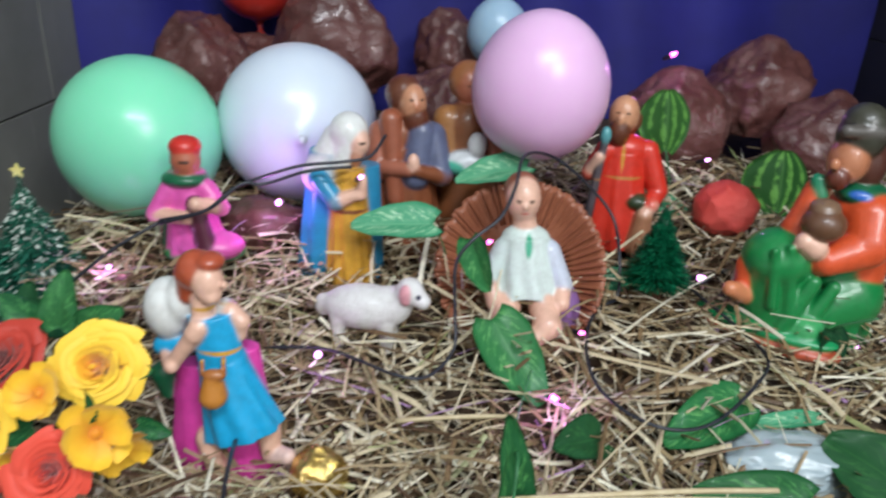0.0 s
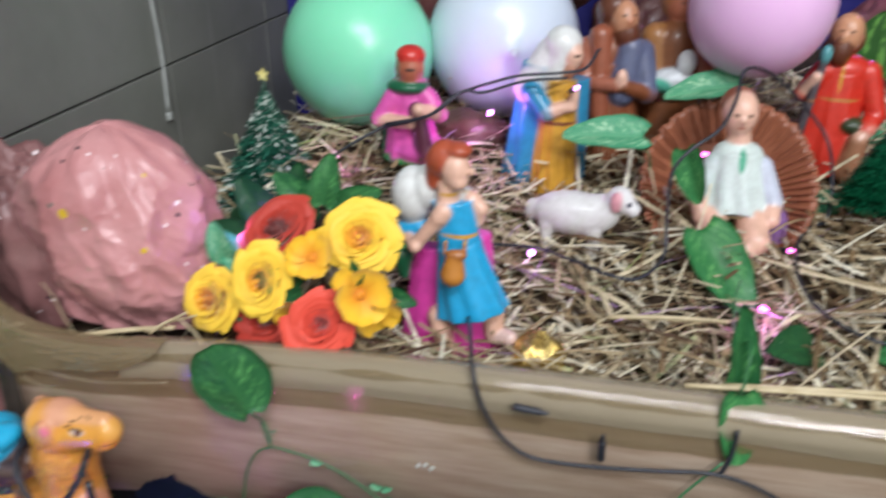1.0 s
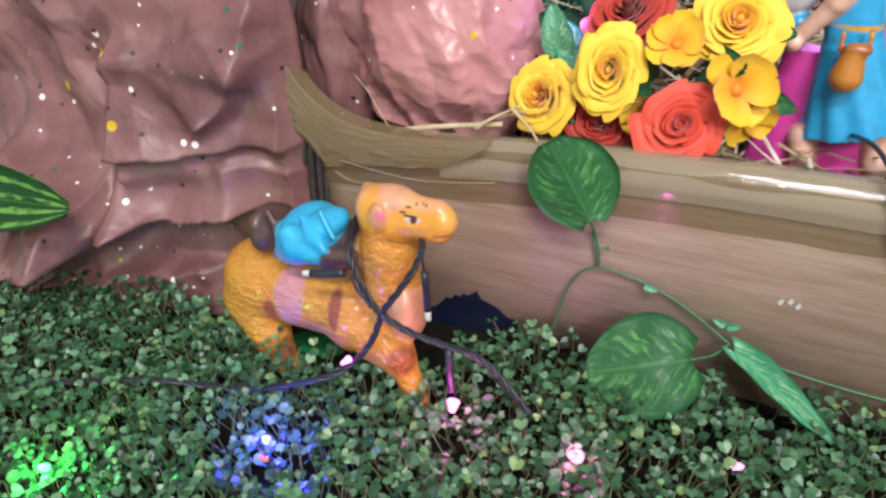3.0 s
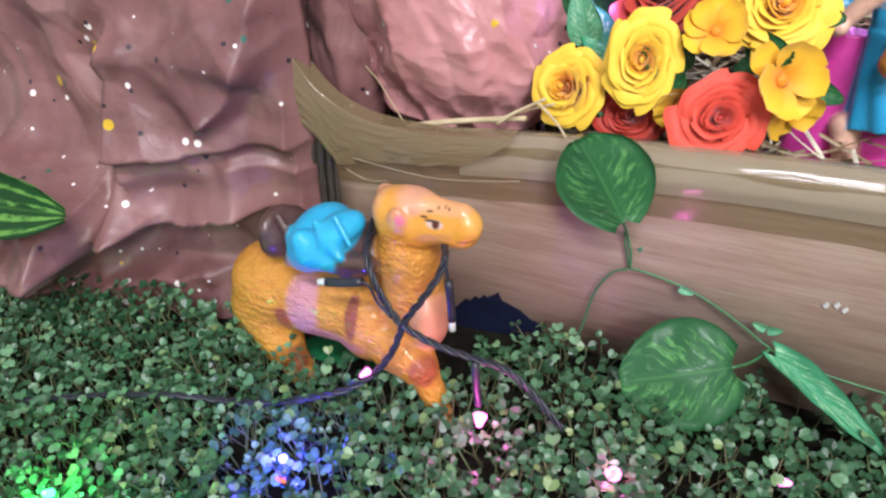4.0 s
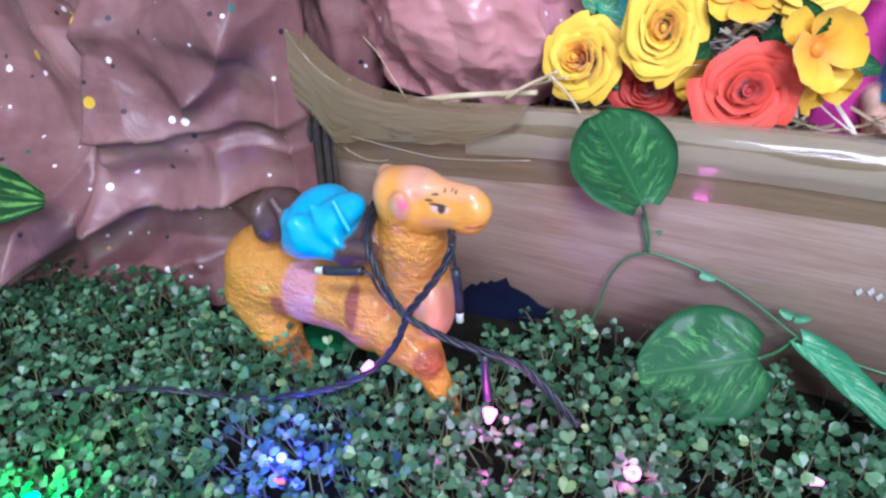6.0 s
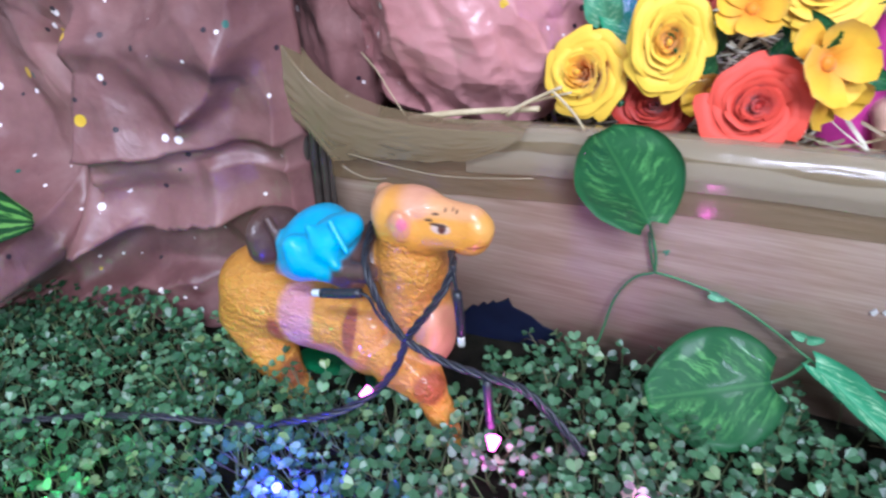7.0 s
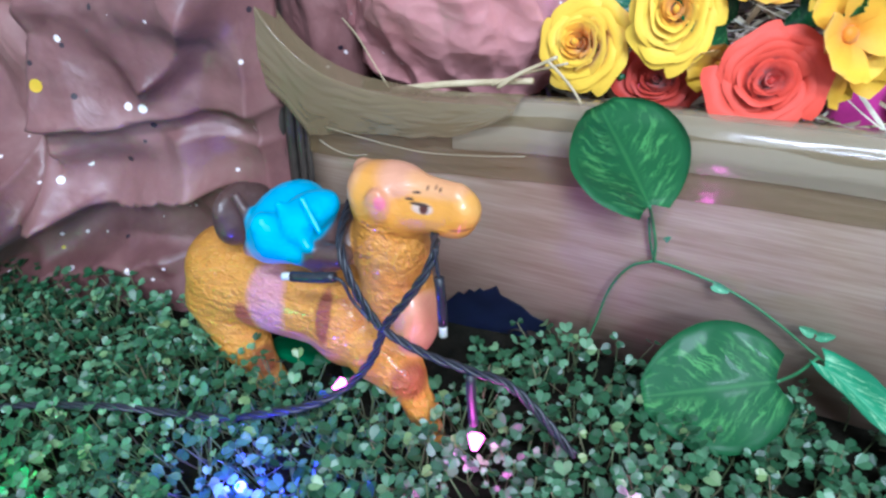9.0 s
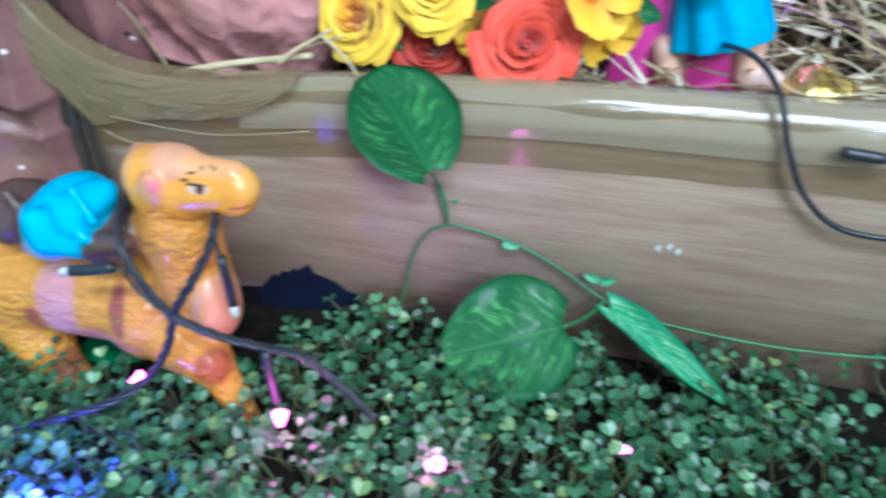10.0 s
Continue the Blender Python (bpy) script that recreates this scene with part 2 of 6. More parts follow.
STRAW = islands("straw_blade", [(0.0, (0.09, 0.05, 0.025)), (0.2, (0.25, 0.165, 0.08)), (0.42, (0.40, 0.31, 0.17)), (0.70, (0.74, 0.65, 0.44)), (0.93, (0.86, 0.82, 0.66)), (0.97, (0.42, 0.48, 0.18)), (1.0, (0.5, 0.3, 0.55))], 0.5)
# Layer below the straw, far darker than the blades that lie on it.
UNDERLAY = plain("straw_underlay", (0.02, 0.012, 0.008), (0.085, 0.052, 0.028), 60, 0.85, 0.8)
# Soil kept near black: the shade between the sprouts is in its colour.
SOIL = plain("shaded_soil", (0.005, 0.006, 0.004), (0.018, 0.016, 0.011), 50, 0.95, 0.8, gloss=0.08)
CABLE = plain("black_cable", (0.012, 0.014, 0.02), (0.03, 0.032, 0.045), 80, 0.4)
BLUECLOTH = plain("blue_cloth", (0.008, 0.008, 0.12), (0.015, 0.014, 0.2), 6, 0.7, 0.2)
# East niche tiles: the dimmer light on that side is darkened into this colour.
SHADEDTILE = plain("shaded_tile", (0.012, 0.012, 0.012), (0.028, 0.027, 0.026), 6, 0.5, 0.1)
TILE, GROUT = tiles(), plain("dark_grout", (0.02, 0.02, 0.018), (0.05, 0.05, 0.045), 40, 0.9)
PALE = plain("pale_wall", (0.3, 0.32, 0.27), (0.4, 0.42, 0.36), 4, 0.5, 0.1)
WHITE = plain("white_wall", (0.7, 0.7, 0.68), (0.8, 0.8, 0.78), 3, 0.8, 0.05)
FLOOR = plain("grey_floor", (0.2, 0.19, 0.17), (0.3, 0.29, 0.27), 5, 0.5, 0.1)
NAVY = plain("navy_print", (0.004, 0.006, 0.018), (0.010, 0.016, 0.045), 30, 0.45)
BLACK_PRINT_GAP = plain("black_print_and_gap", (0.004, 0.004, 0.006), (0.012, 0.011, 0.012), 30, 0.6, gloss=0.2)
WHITEINK = plain("white_mark", (0.5, 0.52, 0.48), (0.65, 0.68, 0.62), 90, 0.5)
GOLD = plain("gold_foil", (0.75, 0.5, 0.12), (0.95, 0.75, 0.3), 60, 0.16, 0.6, 1.0)
YELLOW = petal_mat("yellow_petal", (0.90, 0.44, 0.012), (0.95, 0.64, 0.045))
AMBERCORE = petal_mat("amber_petal", (0.86, 0.28, 0.004), (0.94, 0.48, 0.02))
CORAL = petal_mat("coral_petal", (0.46, 0.018, 0.010), (0.76, 0.075, 0.04))
DEEPRED = petal_mat("deep_red_petal", (0.2, 0.01, 0.006), (0.48, 0.035, 0.016))
DAISY = petal_mat("daisy_petal", (0.7, 0.25, 0.0), (0.9, 0.55, 0.02))
TINSEL = islands("tinsel_needle", [(0.0, (0.0, 0.035, 0.015)), (0.6, (0.004, 0.10, 0.04)), (1.0, (0.02, 0.2, 0.09))], 0.3)
FLOCK = islands("flocked_needle", [(0.0, (0.004, 0.05, 0.03)), (0.6, (0.012, 0.12, 0.07)), (0.8, (0.03, 0.2, 0.12)), (0.86, (0.6, 0.68, 0.6)), (1.0, (0.75, 0.8, 0.72))], 0.6)
PALECORD = plain("pale_cord", (0.34, 0.36, 0.34), (0.46, 0.48, 0.45), 60, 0.5)
STAR = plain("yellow_star", (0.7, 0.6, 0.15), (0.85, 0.8, 0.35), 40, 0.4)
TERRACOTTA = plain("terracotta", (0.22, 0.07, 0.035), (0.36, 0.13, 0.065), 30, 0.4, 0.3, 0, 0.15)
GREENB, WHITEB, PINKB = latex("green_latex", (0.26, 0.78, 0.50)), latex("white_latex", (0.66, 0.74, 0.84)), latex("pink_latex", (0.78, 0.50, 0.76))
BLUEB, REDB = latex("pale_blue_latex", (0.36, 0.52, 0.66)), latex("red_latex", (0.5, 0.03, 0.02))
PINKLED, WHITELED, GREENLED = glow("pink_led", (1.0, 0.16, 0.62), 6), glow("violet_led", (0.9, 0.38, 1.0), 6), glow("green_led", (0.05, 1.0, 0.25), 6)
BLUELED, REDLED = glow("blue_led", (0.15, 0.15, 1.0), 7), glow("red_led", (1.0, 0.10, 0.03), 2.5)

# ---- makers ----


def mesh_of(name, verts, faces, material, uvs=None, smooth=True):
    me = bpy.data.meshes.new(name)
    me.from_pydata([tuple(map(float, v)) for v in verts], [], [tuple(map(int, f)) for f in faces])
    me.materials.append(material)
    if uvs is not None:
        layer = me.uv_layers.new(name="UVMap")
        loops = np.zeros(len(me.loops), dtype=np.int32)
        me.loops.foreach_get("vertex_index", loops)
        layer.data.foreach_set("uv", np.asarray(uvs, dtype=np.float32)[loops].ravel())
    me.polygons.foreach_set("use_smooth", [smooth] * len(me.polygons))
    me.update()
    return me


def part(name, me, parent=None, label=""):
    ob = new(name, me)
    if parent is not None:
        ob.parent = parent
    if label:
        ob["label"] = label
    return ob


def thing(name, label, category, group="", kind="", place=(0, 0, 0), turn=(0, 0, 0), me=None):
    ob = new(name, me)
    ob.matrix_world = pose(*place, *turn)
    return tagged(ob, label, category, group, kind)


def grid_faces(nu, nv, close=False):
    f = []
    for i in range(nu if close else nu - 1):
        for j in range(nv - 1):
            a, b = i * nv + j, ((i + 1) % nu) * nv + j
            f.append((a, b, b + 1, a + 1))
    return f


def smooth_line(pts, n=6):
    """Points on a Catmull-Rom curve through pts."""
    p = [Vector(q) for q in pts]
    p = [2 * p[0] - p[1]] + p + [2 * p[-1] - p[-2]]
    out = []
    for i in range(1, len(p) - 2):
        for k in range(n):
            t = k / n
            a, b, c, d = p[i - 1], p[i], p[i + 1], p[i + 2]
            out.append(0.5 * (2 * b + (c - a) * t + (2 * a - 5 * b + 4 * c - d) * t * t + (3 * b - a - 3 * c + d) * t ** 3))
    return out + [p[-2]]


def tube(name, pts, radius, material, n=7, steps=6, taper=1.0):
    line = smooth_line(pts, steps)
    verts, faces, side = [], [], None
    for i, q in enumerate(line):
        d = (line[min(i + 1, len(line) - 1)] - line[max(i - 1, 0)]).normalized()
        side = d.orthogonal().normalized() if side is None else (side - d * side.dot(d)).normalized()
        up = d.cross(side)
        r = radius * (1 + (taper - 1) * i / (len(line) - 1))
        verts += [q + (side * math.cos(a) + up * math.sin(a)) * r for a in (2 * math.pi * k / n for k in range(n))]
    for i in range(len(line) - 1):
        for k in range(n):
            faces.append((i * n + k, i * n + (k + 1) % n, (i + 1) * n + (k + 1) % n, (i + 1) * n + k))
    faces += [tuple(range(n))[::-1], tuple(range((len(line) - 1) * n, len(line) * n))]
    return mesh_of(name, verts, faces, material)


def block(name, x0, x1, y0, y1, z0, z1, material, bevel=0.0):
    bm = bmesh.new()
    bmesh.ops.create_cube(bm, size=1.0)
    for v in bm.verts:
        v.co = Vector(((x0 + x1) / 2 + v.co.x * (x1 - x0), (y0 + y1) / 2 + v.co.y * (y1 - y0), (z0 + z1) / 2 + v.co.z * (z1 - z0)))
    if bevel:
        bmesh.ops.bevel(bm, geom=bm.edges[:], offset=bevel, segments=2, affect="EDGES", profile=0.6)
    me = bpy.data.meshes.new(name)
    bm.to_mesh(me)
    bm.free()
    me.materials.append(material)
    return me


def hashed(i, j, k):
    s = math.sin(i * 127.1 + j * 311.7 + k * 74.7) * 43758.5453
    return s - math.floor(s)


def creases(u, v, seed):
    """Folded paper: flat triangles that meet at sharp creases, from -0.5 to 0.5."""
    a = seed * 1.37
    u, v = u * math.cos(a) - v * math.sin(a), u * math.sin(a) + v * math.cos(a)
    u, v = u + 0.5 * noise.noise(Vector((u * 0.6, v * 0.6, seed))), v + 0.5 * noise.noise(Vector((u * 0.6, v * 0.6, seed + 7.7)))
    u += 0.45 * v
    i, j = math.floor(u), math.floor(v)
    f, g = u - i, v - j
    h00, h11 = hashed(i, j, seed), hashed(i + 1, j + 1, seed)
    if f > g:
        h10 = hashed(i + 1, j, seed)
        return h00 + (h10 - h00) * f + (h11 - h10) * g - 0.5
    h01 = hashed(i, j + 1, seed)
    return h00 + (h01 - h00) * g + (h11 - h01) * f - 0.5


def facets(x, z, seed):
    """Flat triangular facets that meet in folds, between -1 and 1, on a slightly warped net of unit cells."""
    x, z = x + 0.55 * noise.noise(Vector((x * 0.7, z * 0.7, seed + 0.3))), z + 0.55 * noise.noise(Vector((x * 0.7, z * 0.7, seed + 7.3)))
    s = (x + z) * 0.366
    i, j = math.floor(x + s), math.floor(z + s)
    u, v = x + s - i, z + s - j
    h = lambda a, b: random.Random(a * 7919 + b * 104729 + seed * 31).uniform(-1, 1)
    if u > v:
        return h(i, j) * (1 - u) + h(i + 1, j) * (u - v) + h(i + 1, j + 1) * v
    return h(i, j) * (1 - v) + h(i, j + 1) * (v - u) + h(i + 1, j + 1) * u


def boulder(name, size, material, seed, crease=0.2, res=3, low=-0.55, smooth=True):
    """A stone modelled in crumpled paper: flat panels, sharp folds, a flattened foot."""
    rng = random.Random(seed)
    bm = bmesh.new()
    bmesh.ops.create_icosphere(bm, subdivisions=res + 2, radius=1.0)
    shift = Vector((seed * 3.7, seed * 1.9, seed * 5.3))
    planes = []
    for k in range(60):
        z = 1 - 2 * (k + 0.5) / 60
        a = 2.39996 * k + rng.uniform(-0.5, 0.5)
        r = math.sqrt(1 - z * z)
        planes.append((Vector((r * math.cos(a), r * math.sin(a), z + rng.uniform(-0.2, 0.2))).normalized(), 1 - rng.uniform(0, 1.3) * crease))
    for v in bm.verts:
        d = v.co.normalized()
        e = (d + 0.16 * noise.noise_vector(d * 1.8 + shift)).normalized()
        k = min(h / max(0.2, n.dot(e)) for n, h in planes)
        k += crease * (0.30 * noise.noise(d * 2.2 + shift) + 0.30 * (0.4 - abs(noise.noise(d * 3.3 + shift))) + 0.22 * (0.4 - abs(noise.noise(d * 6.5 + shift))))
        q = d * k
        q.z = max(q.z, low)
        v.co = Vector((q.x * size[0], q.y * size[1], q.z * size[2]))
    me = bpy.data.meshes.new(name)
    bm.to_mesh(me)
    bm.free()
    me.materials.append(material)
    me.polygons.foreach_set("use_smooth", [smooth] * len(me.polygons))
    return me


def sculpt(name, prims, material, voxel=0.002, blend=0.004, spots=(), shaggy=None):
    """One smooth closed mesh round soft-joined limbs: ('c', a, b, ra, rb, colour) or ('e', centre, radii, turn about z, colour)."""
    lo, hi = np.full(3, 1e9), np.full(3, -1e9)
    for q in prims:
        ends = [(q[1], q[3] * 1.25), (q[2], q[4] * 1.25)] if q[0] in "cf" else [(q[1], max(q[2]))]
        for c, r in ends:
            lo, hi = np.minimum(lo, np.array(c) - r), np.maximum(hi, np.array(c) + r)
    lo, hi = lo - 4 * voxel, hi + 4 * voxel
    n = np.ceil((hi - lo) / voxel).astype(int) + 1
    ax = [(lo[i] + voxel * np.arange(n[i])).astype(np.float32) for i in range(3)]

    def distance(q, X, Y, Z):
        if q[0] == "c":
            a, b = np.array(q[1], dtype=np.float32), np.array(q[2], dtype=np.float32)
            d = b - a
            t = np.clip(((X - a[0]) * d[0] + (Y - a[1]) * d[1] + (Z - a[2]) * d[2]) / float(d @ d + 1e-12), 0, 1)
            return np.sqrt((X - a[0] - t * d[0]) ** 2 + (Y - a[1] - t * d[1]) ** 2 + (Z - a[2] - t * d[2]) ** 2) - (q[3] + (q[4] - q[3]) * t)
        if q[0] == "f":
            a, b = Vector(q[1]), Vector(q[2])
            d = (b - a).normalized()
            u = (Vector((1, 0, 0)) - d * d.x).normalized()
            v, ln = d.cross(u), (b - a).length
            x, y, z = X - a.x, Y - a.y, Z - a.z
            t = (x * d.x + y * d.y + z * d.z) / ln
            p, s = x * u.x + y * u.y + z * u.z, (x * v.x + y * v.y + z * v.z) / q[8]
            r = q[3] + (q[4] - q[3]) * np.clip(t, -0.2, 1.2)
            fold = 1 + q[7] * np.sin(q[6] * np.arctan2(s, p) + 3 * t) * np.clip(1.1 - t, 0.1, 1)
            return np.maximum((np.sqrt(p * p + s * s) - r * fold) * 0.8, np.maximum(-t * ln, (t - 1) * ln))
        c, r, w = q[1], q[2], radians(q[3])
        x, y, z = X - c[0], Y - c[1], Z - c[2]
        x, y = x * math.cos(w) + y * math.sin(w), y * math.cos(w) - x * math.sin(w)
        k0 = np.sqrt((x / r[0]) ** 2 + (y / r[1]) ** 2 + (z / r[2]) ** 2)
        k1 = np.sqrt((x / r[0] ** 2) ** 2 + (y / r[1] ** 2) ** 2 + (z / r[2] ** 2) ** 2) + 1e-9
        return k0 * (k0 - 1) / k1

    G = np.meshgrid(*ax, indexing="ij", sparse=True)
    f = None
    for q in prims:
        d = distance(q, *G).astype(np.float32)
        if f is None:
            f = d
        else:
            h = np.clip(blend - np.abs(f - d), 0, None) / blend
            f = np.minimum(f, d) - h * h * blend * 0.25
    s = f < 0
    corners = [(i, j, k) for i in (0, 1) for j in (0, 1) for k in (0, 1)]
    total = sum(s[i:n[0] - 1 + i, j:n[1] - 1 + j, k:n[2] - 1 + k].astype(np.int8) for i, j, k in corners)
    act = np.argwhere((total > 0) & (total < 8))
    idx = np.full((n - 1), -1, dtype=np.int64)
    idx[tuple(act.T)] = np.arange(len(act))
    pos, cnt = np.zeros((len(act), 3)), np.zeros(len(act))
    for c in corners:
        for axis in range(3):
            if c[axis]:
                continue
            e = list(c)
            e[axis] = 1
            fa, fb = f[tuple((act + c).T)], f[tuple((act + e).T)]
            hit = (fa < 0) != (fb < 0)
            t = np.where(hit, fa / (fa - fb + 1e-12), 0)
            p = np.array(c, float) + np.zeros((len(act), 3))
            p[:, axis] = t
            pos += p * hit[:, None]
            cnt += hit
    verts = lo + voxel * (act + pos / cnt[:, None])
    faces = []
    for axis in range(3):
        u, v = [(1, 2), (2, 0), (0, 1)][axis]
        a = [slice(1, n[i] - 1) for i in range(3)]
        b = list(a)
        a[axis], b[axis] = slice(0, n[axis] - 1), slice(1, n[axis])
        sa, sb = s[tuple(a)], s[tuple(b)]
        w = np.argwhere(sa != sb)
        flip = sa[tuple(w.T)]
        w = w + 1
        w[:, axis] -= 1
        eu, ev = np.eye(3, dtype=int)[u], np.eye(3, dtype=int)[v]
        q = np.stack([idx[tuple((w - eu - ev).T)], idx[tuple((w - ev).T)], idx[tuple(w.T)], idx[tuple((w - eu).T)]], 1)
        q[~flip] = q[~flip][:, ::-1]
        faces.append(q)
    faces = np.concatenate(faces)
    me = mesh_of(name, verts, faces, material)
    X, Y, Z = verts.T
    D = np.stack([distance(q, X, Y, Z) for q in prims])
    W = np.exp(-(D - D.min(0)) / 0.0008)
    cols = (W / W.sum(0)).T @ np.array([q[5] if q[0] in "cf" else q[4] for q in prims])
    for c, r, col in spots:
        r3 = np.array(r if isinstance(r, tuple) else (r, r, r))
        k = np.sqrt((((verts - np.array(c)) / r3) ** 2).sum(1))
        w = np.clip((1.25 - k) / 0.4, 0, 1)[:, None]
        cols = cols * (1 - w) + np.array(col) * w
    coat = ((W / W.sum(0)).T @ np.array([[1.0 if q[-1] == shaggy else 0.0] for q in prims]))
    at = me.color_attributes.new("paint", "FLOAT_COLOR", "POINT")
    at.data.foreach_set("color", np.concatenate([cols, coat], 1).astype(np.float32).ravel())
    return me


def leaf_mesh(name, length, width, material, cup=0.15, droop=0.2, fold=0.0, seed=0, peak=0.62, bend=0.0):
    """A heart-shaped blade along +y from its stalk, rising in +z, with a real thickness."""
    rng = random.Random(seed)
    nu, nv = 13, 17
    verts, uvs = [], []
    for i in range(nu):
        u = i / (nu - 1) * 2 - 1
        for j in range(nv):
            v = j / (nv - 1)
            half = width / 2 * (math.sin(math.pi * min(1, v * 0.94 + 0.03) ** peak)) ** 0.6
            x = u * half
            y = length * v - 0.10 * length * abs(u) ** 1.5 * (1 - v) ** 2
            z = -droop * length * v * v + cup * abs(x) * (1 - fold) + fold * abs(x) * 1.4
            z -= bend * max(0.0, x) + 0.25 * bend * max(0.0, -x)
            z += 0.012 * length * math.sin(v * 19 + abs(u) * 3) * abs(u) + 0.03 * length * noise.noise(Vector((u * 1.5, v * 3, seed)))
            verts.append((x, y, z))
            uvs.append((i / (nu - 1), v))
    th = 0.0007
    k = len(verts)
    verts += [(x, y, z - th) for x, y, z in verts]
    uvs += uvs
    f = grid_faces(nu, nv)
    faces = f + [tuple(a + k for a in q[::-1]) for q in f]
    edge = [i * nv for i in range(nu)] + [(nu - 1) * nv + j for j in range(1, nv)] + [i * nv + nv - 1 for i in range(nu - 2, -1, -1)] + list(range(nv - 2, 0, -1))
    faces += [(edge[i], edge[(i + 1) % len(edge)], edge[(i + 1) % len(edge)] + k, edge[i] + k) for i in range(len(edge))]
    return mesh_of(name, verts, faces, material, uvs)


def aim(place, along, up):
    """A pose whose y axis runs along and whose z axis leans to up."""
    y = Vector(along).normalized()
    x = y.cross(Vector(up)).normalized()
    m = Matrix((x, y, x.cross(y))).transposed().to_4x4()
    m.translation = Vector(place)
    return m

# ---- setting ----


def bed(x, y):
    """Height of the straw bed behind the board."""
    k = np.interp(y, [0.45, 0.58, 0.66, 0.74, 0.84, 0.94, 1.1, 1.4], [-0.03, -0.035, 0.0, 0.03, 0.058, 0.085, 0.12, 0.16])
    side = max(0.0, min(1.0, (-0.40 - x) / 0.22))
    k = k * (1 - side) - 0.035 * side
    return float(k) + 0.012 * noise.noise(Vector((x * 7, y * 7, 0.3))) + (1 - side) * (0.035 * max(0.0, min(1.0, (-x - 0.2) / 0.2)) if y > 0.7 else 0.0)


def soil(x, y):
    return -0.168 + 0.075 * min(0.0, x + 0.35) * 0.7 + 0.006 * noise.noise(Vector((x * 9, y * 9, 2.0)))


thing("floor", "grey stone floor of the room", "floor", kind="structure", me=block("floor", -2.2, 2.2, -2.4, 1.7, -0.32, -0.26, FLOOR))
thing("ceiling", "plain white ceiling", "ceiling", kind="structure", me=block("ceiling", -2.2, 2.2, -2.4, 1.7, 2.3, 2.36, WHITE))
thing("wall_south", "plain white room wall", "wall", kind="structure", me=block("wall_south", -2.2, 2.2, -2.46, -2.4, -0.3, 2.3, WHITE))
thing("wall_west", "plain white room wall", "wall", kind="structure", me=block("wall_west", -2.26, -2.2, -2.4, 1.7, -0.3, 2.3, WHITE))
thing("wall_east", "plain white room wall", "wall", kind="structure", me=block("wall_east", 2.2, 2.26, -2.4, 1.7, -0.3, 2.3, WHITE))
thing("wall_north", "plain white wall behind the blue cloth", "wall", kind="structure", me=block("wall_north", -2.2, 2.2, 1.6, 1.66, -0.3, 2.3, WHITE))
thing("pier_west", "pale greenish painted side pier of the niche", "wall", kind="structure", me=block("pier_west", -2.2, -0.716, 0.56, 1.6, -0.3, 2.3, PALE))
thing("pier_east", "pale greenish painted side pier of the niche", "wall", kind="structure", me=block("pier_east", 0.786, 2.2, 0.56, 1.6, -0.3, 2.3, PALE))


def tiled_side(name, x, inward, joints_y, joints_z, stone):
    """Large grey tiles on the inner side of a pier, with recessed joints."""
    back = thing(name, "grey stone tiles with dark joints on the niche side", "tiles", kind="structure",
                 me=block(name, min(x, x + inward * 0.006), max(x, x + inward * 0.006), 0.56, 1.6, -0.3, 1.6, GROUT))
    for ya, yb in zip(joints_y, joints_y[1:]):
        for za, zb in zip(joints_z, joints_z[1:]):
            g = 0.0018
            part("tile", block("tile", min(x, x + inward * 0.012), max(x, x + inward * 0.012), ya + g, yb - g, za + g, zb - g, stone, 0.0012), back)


tiled_side("tiling_west", -0.714, 1, (0.56, 0.92, 1.28, 1.6), (-0.3, -0.13, 0.168, 0.468, 0.768, 1.068, 1.368), TILE)
tiled_side("tiling_east", 0.784, -1, (0.56, 0.92, 1.28, 1.6), (-0.3, 0.02, 0.32, 0.62, 0.92, 1.22), SHADEDTILE)


def backdrop_cloth():
    verts, nu, nv = [], 90, 24
    for i in range(nu):
        x = -0.70 + 1.47 * i / (nu - 1)
        for j in range(nv):
            z = -0.2 + 1.5 * j / (nv - 1)
            y = 1.42 + 0.022 * math.sin(x * 21 + 1.3 * math.sin(z * 3)) + 0.02 * noise.noise(Vector((x * 4 + z * 2, z * 1.5, 3)))
            verts.append((x, y, z))
    return mesh_of("backdrop", verts, grid_faces(nu, nv), BLUECLOTH)


thing("backdrop", "deep blue cloth hung in loose folds", "cloth", kind="structure", me=backdrop_cloth())


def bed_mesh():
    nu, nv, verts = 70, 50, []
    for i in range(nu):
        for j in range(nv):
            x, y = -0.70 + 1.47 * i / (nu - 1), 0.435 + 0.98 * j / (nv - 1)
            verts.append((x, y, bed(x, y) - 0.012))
    return mesh_of("bed", verts, grid_faces(nu, nv), UNDERLAY)


thing("straw_bed", "dark brown layer under the loose straw in the niche", "straw", kind="structure", me=bed_mesh())


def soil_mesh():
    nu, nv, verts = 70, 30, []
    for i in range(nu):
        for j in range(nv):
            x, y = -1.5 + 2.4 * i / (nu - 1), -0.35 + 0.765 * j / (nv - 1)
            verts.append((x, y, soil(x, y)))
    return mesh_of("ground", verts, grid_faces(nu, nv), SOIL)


thing("ground", "dark soil under the sprouts with their shade in its colour", "soil", kind="structure", me=soil_mesh())

# the wooden board along the niche
board = thing("wooden_board", "brown wood-grain board with shiny tape over its top edge", "board")


def crest(x):
    """How far the taped top edge sags below its full height towards the paper rock."""
    return float(np.interp(x, [-0.66, -0.60, -0.52, -0.44, -0.35, -0.25, -0.10, 0.8], [-0.030, -0.028, -0.025, -0.015, -0.008, -0.004, 0.0, 0.002]))


